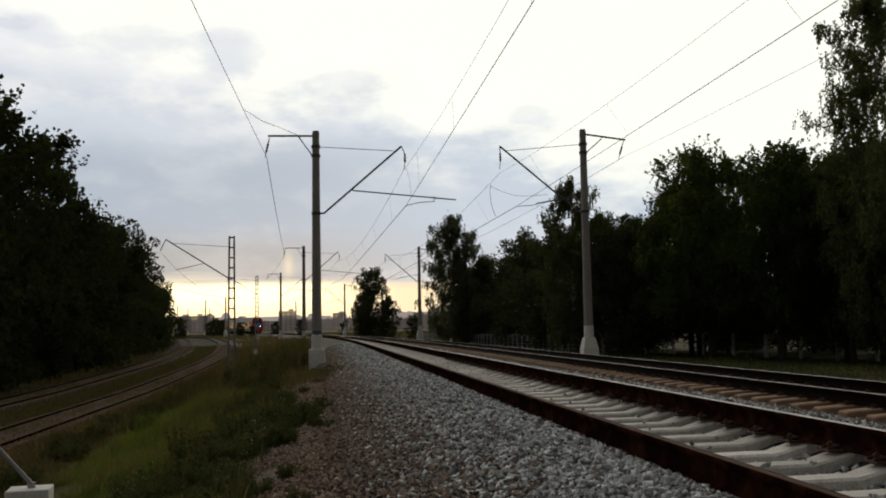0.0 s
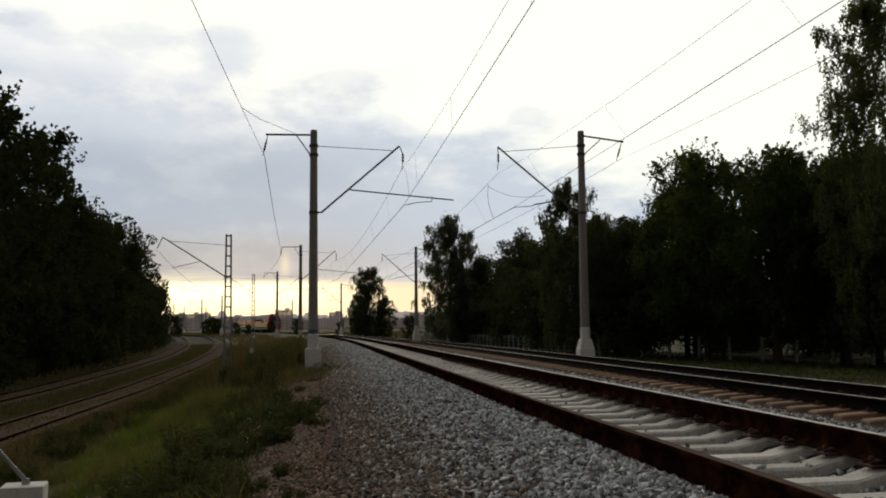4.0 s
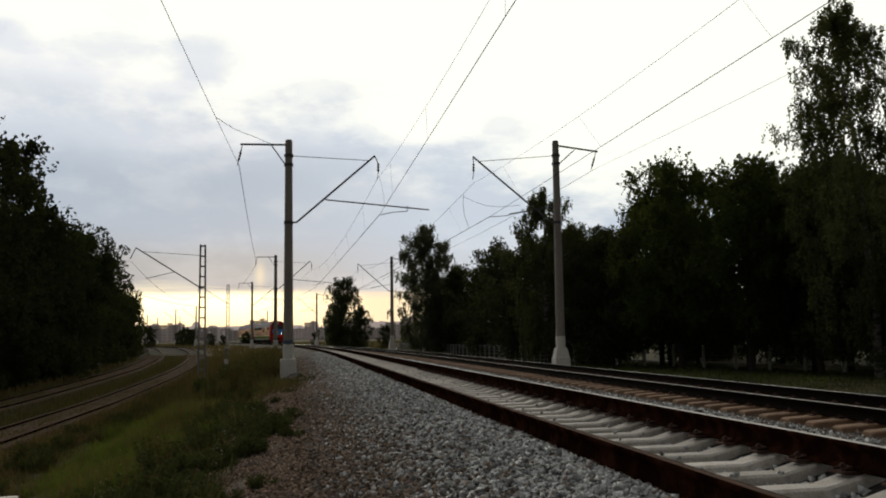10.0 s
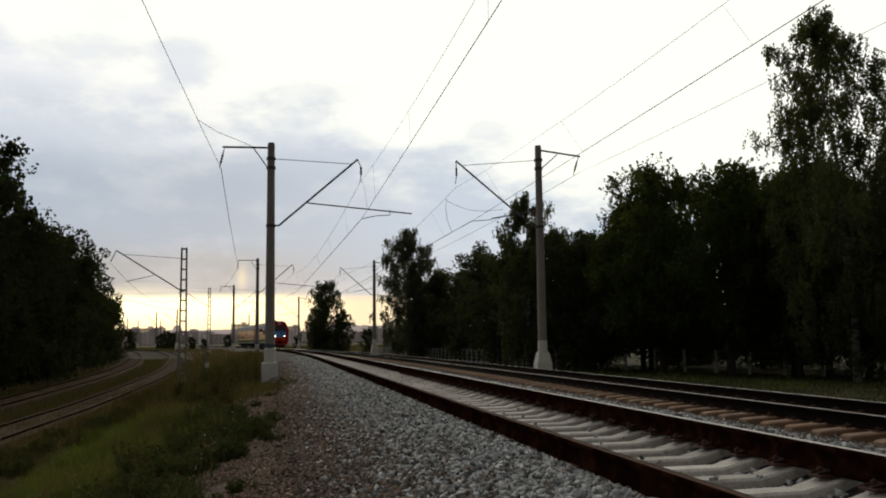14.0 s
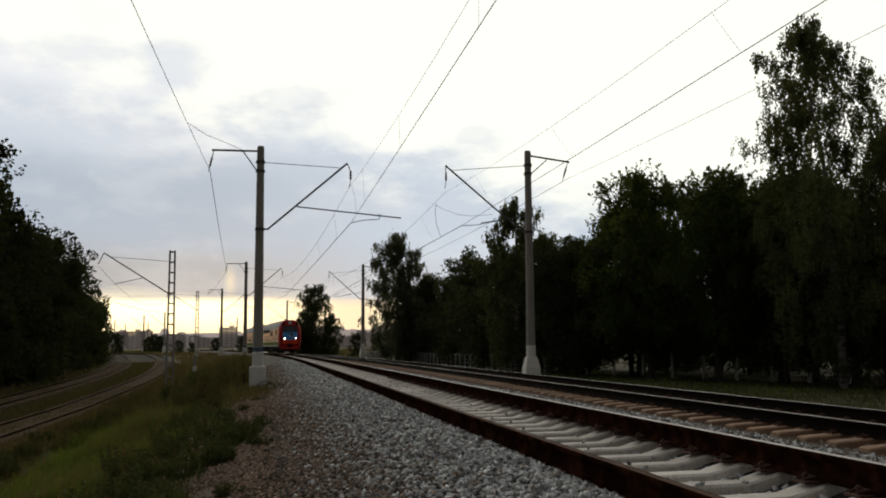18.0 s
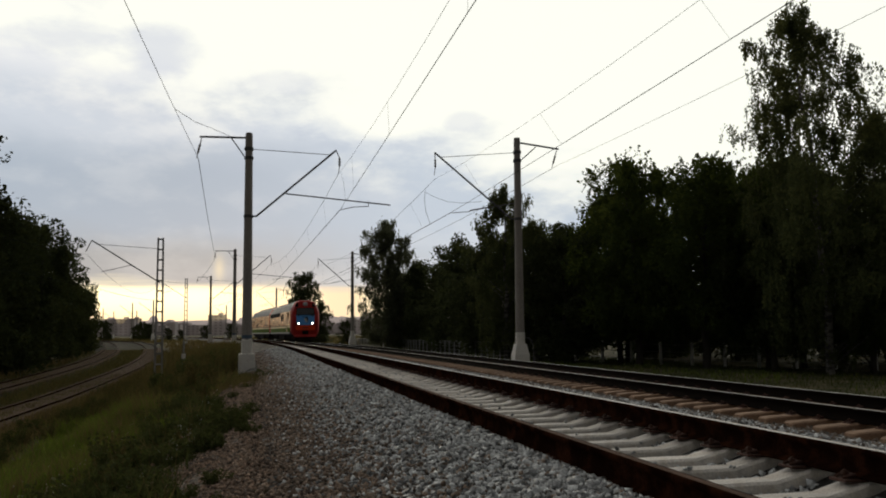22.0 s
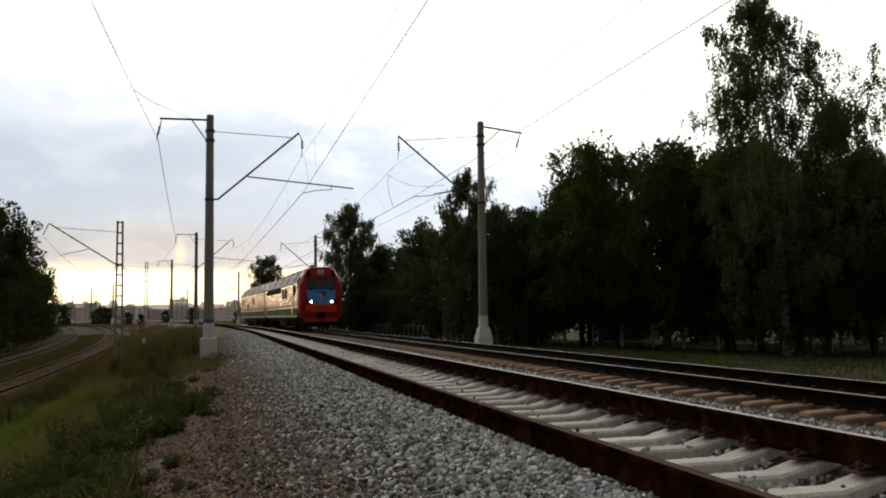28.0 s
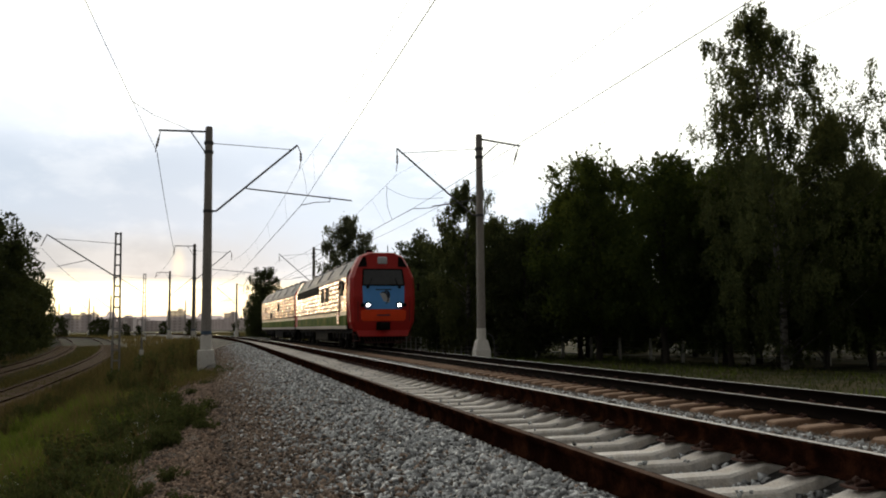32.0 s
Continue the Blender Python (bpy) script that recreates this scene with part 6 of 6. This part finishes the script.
    x = -75 + 110 * rng.uniform(0, 1, n)
    u = MAIN.beside(x, y)
    keep = ((u < -3.6) | (u > 8.5)) & (np.abs(LEFT.beside(x, y) + 2.4) > 5)
    x, y = x[keep], y[keep]
    blades("rough_grass", rng, np.stack([x, y, ground_z(x, y) - 0.03], -1), 0.6 * np.ones(len(x)), 0.10, 0.7, BROWN_WEED, "rough growth on the far plain")
    # short grass along the foot of the right-hand trees
    n = 14000
    y = 12 + 50 * rng.uniform(0, 1, n)
    x = np.interp(y, MAIN.y, MAIN.x) + 7.8 + 16 * rng.uniform(0, 1, n) ** 1.2
    blades("grass", rng, np.stack([x, y, ground_z(x, y) - 0.03], -1), 0.15 * np.ones(n), 0.018, 0.7, WEED, "short mown grass between the far track and the trees")
    n = 7000
    y = 12 + 50 * rng.uniform(0, 1, n)
    x = np.interp(y, MAIN.y, MAIN.x) + 7.8 + 14 * rng.uniform(0, 1, n) ** 1.3
    keep = patchy(x, y, 0.3, 5.0) > 0.0
    x, y = x[keep], y[keep]
    blades("grass", rng, np.stack([x, y, ground_z(x, y) - 0.03], -1), 0.24 * np.ones(len(x)), 0.016, 0.6, GRASS, "longer yellow-green grass under the trees")
    # the edge of the lower ballast, overgrown from the bank
    n = 9000
    s, u = 2 + 70 * rng.uniform(0, 1, n) ** 1.2, rng.uniform(1.05, 2.6, n)
    x, y, _ = LEFT.at(s, u)
    blades("grass", rng, np.stack([x, y, left_level(y) - 0.27 - 0.1 * np.clip(u - 1.9, 0, 1)], -1), 0.30 * np.ones(n), 0.02, 0.6, DRY, "rough dry grass overgrowing the lower ballast")
    # pale seed heads and blossoms on the weeds
    n = 900
    y = 5 + 16 * rng.uniform(0, 1, n) ** 1.3
    x = np.interp(y, MAIN.y, MAIN.x) - 3.6 - 3.2 * rng.uniform(0, 1, n) ** 1.4
    keep = (patchy(x, y, 0.9, 23.0) > 0.02) & clear(x, y)
    x, y = x[keep], y[keep]
    p = np.stack([x, y, ground_z(x, y) + rng.uniform(0.12, 0.38, len(x))], -1)
    v, f = leaf_cloud(rng, p, np.full(len(p), 0.03), 3 * len(p), 0.010)
    tagged(raw("blossoms", v, f, BLOSSOM), "tiny pale blossoms and seed heads on the weeds", "flowers", kind="stuff")
    # loose stones on the lower tracks
    n = 9000
    s, u = 2 + 60 * rng.uniform(0, 1, n) ** 1.2, rng.uniform(-6.6, 1.7, n)
    x, y, _ = LEFT.at(s, u)
    stones("ballast_stones", rng, np.stack([x, y, lower_bed(y, u)], -1), 0.045, LOWER_STONE, "dusty brown stones of the lower tracks")
    # between and beside the lower tracks
    n = 30000
    s, u = 4 + 110 * rng.uniform(0, 1, n), np.concatenate([rng.normal(-2.5, 0.7, n // 3), rng.normal(-8.8, 1.2, n // 3), rng.uniform(-7, 2.4, n - 2 * (n // 3))])
    x, y, _ = LEFT.at(s, u)
    L = np.where(np.abs(u + 2.5) < 1.4, 0.26, np.where(u < -7, 0.36, 0.12))
    green = rng.uniform(0, 1, n) < 0.2
    p = np.stack([x, y, lower_bed(y, u) - 0.03], -1)
    blades("grass", rng, p[green], L[green], 0.026, 0.7, WEED, "dark green weeds growing between the lower tracks")
    blades("grass", rng, p[~green], L[~green], 0.022, 0.6, BROWN_WEED, "brownish weeds growing between the lower tracks")


def weed_bush(seed, height, spread, leaves):
    """A leafy weed: thin stems and many small pointed leaves."""
    rng = np.random.RandomState(seed)
    thing = tagged(new("weed_bush"), "dark leafy weed clump at the path's edge", "bush", "weeds by the path")
    bm, cents, rads = bmesh.new(), [], []
    for k in range(16):
        t, r = rng.uniform(0, 2 * math.pi), spread * rng.uniform(0.1, 1.0)
        tip = np.array([math.cos(t) * r, math.sin(t) * r, height * rng.uniform(0.55, 1.1)])
        root = np.array([tip[0] * 0.35, tip[1] * 0.35, -0.05])
        tapered(bm, [root, (root + tip) / 2, tip], 0.007, 0.003, 4)
        for j in range(4):
            cents.append(root + (tip - root) * rng.uniform(0.3, 1.0))
            rads.append(rng.uniform(0.06, 0.14))
    part("stalk", bm, DRY, thing)["kind"] = "stuff"
    v, f = leaf_cloud(rng, np.array(cents), np.array(rads), leaves, 0.038)
    raw("leaves", v, f, WEED, thing)["kind"] = "stuff"
    return thing


def stalk_weed(seed, height, leaves):
    """An upright weed: a handful of brown stems with narrow leaves and seed heads."""
    rng = np.random.RandomState(seed)
    thing = tagged(new("stalk_weed"), "tall brownish-green weed with upright stems on the bank", "weed", "tall weeds on the bank")
    bm, cents, rads = bmesh.new(), [], []
    for k in range(11):
        t, r = rng.uniform(0, 2 * math.pi), 0.28 * rng.uniform(0.1, 1.0)
        tip = np.array([math.cos(t) * r * 1.5, math.sin(t) * r * 1.5, height * rng.uniform(0.6, 1.1)])
        root = np.array([math.cos(t) * r * 0.5, math.sin(t) * r * 0.5, -0.05])
        tapered(bm, [root, (root + tip) / 2 + np.array([0, 0, 0.03]), tip], 0.006, 0.003, 4)
        for j in range(7):
            g = 0.25 + 0.75 * j / 6
            cents.append(root + (tip - root) * g)
            rads.append(0.10 * (1.25 - g))
    part("stalk", bm, DRY, thing)["kind"] = "stuff"
    v, f = leaf_cloud(rng, np.array(cents), np.array(rads), leaves, 0.029)
    raw("leaves", v, f, WEED if seed % 2 else BROWN_WEED, thing)["kind"] = "stuff"
    return thing


def spread_weeds():
    rng = random.Random(77)
    kinds = [stalk_weed(61, 0.75, 620), stalk_weed(62, 0.62, 560)]
    near_mast = [(-1.8, 33), (-1.9, 36), (-2.6, 39), (-1.3, 40), (-3.3, 42), (-2.0, 44), (-4.0, 47), (-1.4, 47), (-2.8, 50), (-4.6, 53), (-3.2, 57), (-1.6, 55), (-5.0, 58), (-2.3, 61), (-1.0, 38.5), (-3.0, 34.5)]
    for k in range(170):
        y = 6.5 + 52 * rng.random() ** (1.4 if k % 2 else 0.8)
        a, b = float(np.interp(y, LEFT.y, LEFT.x)) + 2.4, float(np.interp(y, MAIN.y, MAIN.x)) - 3.75
        lane = rng.random()
        x = a + (b - a) * (0.30 * lane if k % 3 == 0 else 0.78 + 0.20 * lane)
        if abs(x + 3.78 * y / 12.35) < 0.5 + 0.04 * y and 7 < y < 13:
            y += 7
        if abs(x + 0.1 * y) < 1.1 and y > 28:
            x -= 2.2
        if -1.1 < x < 1.0 and 26 < y < 38:
            x -= 1.6
        grown = rng.uniform(0.45, 0.9) * (0.75 + 0.016 * y)
        if k >= 170 - len(near_mast):
            (x, y), grown = near_mast[169 - k], rng.uniform(1.3, 2.0)
        ob = kinds[k] if k < 2 else copy_thing(kinds[k % 2], Matrix())
        ob.matrix_basis = Matrix.Translation((x, y, float(ground_z(x, y)) - 0.03)) @ Matrix.Rotation(k * 2.1, 4, "Z") @ Matrix.Scale(grown, 4)


sow()
spread_weeds()
bush = weed_bush(51, 0.50, 0.50, 1100)
BUSHES = [(-1.15, 9.6, 0.75), (-1.25, 11.4, 0.85), (-1.35, 13.2, 1.0), (-0.62, 8.0, 0.42), (-0.35, 8.6, 0.35), (-1.2, 17.8, 0.7), (-1.5, 22.0, 0.8), (-1.6, 25.5, 1.0), (-0.1, 12.6, 0.45), (-0.35, 13.2, 0.62),
          (-0.25, 14.3, 0.5), (-0.05, 17.0, 0.3), (-0.45, 20.0, 0.35), (-0.2, 23.0, 0.35), (-0.25, 7.3, 0.3), (-0.55, 7.0, 0.35), (0.05, 7.8, 0.22)]
thick = random.Random(5)


def bank_place(by, across):
    left, edge = float(np.interp(by, LEFT.y, LEFT.x)) + 1.8, float(np.interp(by, MAIN.y, MAIN.x)) - 3.55
    return left + (edge - left) * (across - 0.06 * math.sin(0.21 * by + 1.0) - 0.03 * math.sin(0.63 * by))


while len(BUSHES) < 125:
    by = 5.0 + 19 * thick.random() ** 1.3
    bx = bank_place(by, thick.uniform(0.80, 0.97 if by < 9 else 0.925))
    if abs(bx + 3.78 * by / 12.35) > 0.75 + 0.03 * by or by > 13:
        BUSHES.append((bx, by, thick.uniform(0.35, 0.85)))
while len(BUSHES) < 160:
    by = 18 + 44 * thick.random()
    BUSHES.append((bank_place(by, thick.uniform(0.10, 0.27)), by, thick.uniform(0.6, 1.2)))
while len(BUSHES) < 200:
    by = 39 + 34 * thick.random()
    BUSHES.append((bank_place(by, thick.uniform(0.62, 0.97)), by, thick.uniform(1.3, 2.4)))
while len(BUSHES) < 220:
    by = thick.uniform(10.0, 16.0)
    BUSHES.append((thick.gauss(-0.62, 0.24) + 0.02 * (by - 11), by, thick.uniform(0.28, 0.62)))
while len(BUSHES) < 230:
    BUSHES.append((thick.uniform(0.1, 0.95), thick.uniform(28.0, 34.0), thick.uniform(0.45, 0.70)))
while len(BUSHES) < 247:
    BUSHES.append((thick.uniform(-1.5, 0.62), thick.uniform(25.0, 32.0), thick.uniform(0.40, 0.72)))
for k, (bx, by, sc) in enumerate(BUSHES):
    ob = bush if k == 0 else copy_thing(bush, Matrix())
    ob.matrix_basis = Matrix.Translation((bx, by, float(ground_z(bx, by)))) @ Matrix.Rotation(k * 1.7, 4, "Z") @ Matrix.Scale(sc, 4)


# ------------------------------------------------ what moves
def motions():
    times = [0.5 * k for k in range(65)]
    walk(LOCO, [(t, on_track(along(t))) for t in times])
    walk(REAR, [(t, on_track(along(t) + (LENGTH + 0.5) * SIZE)) for t in times])


motions()
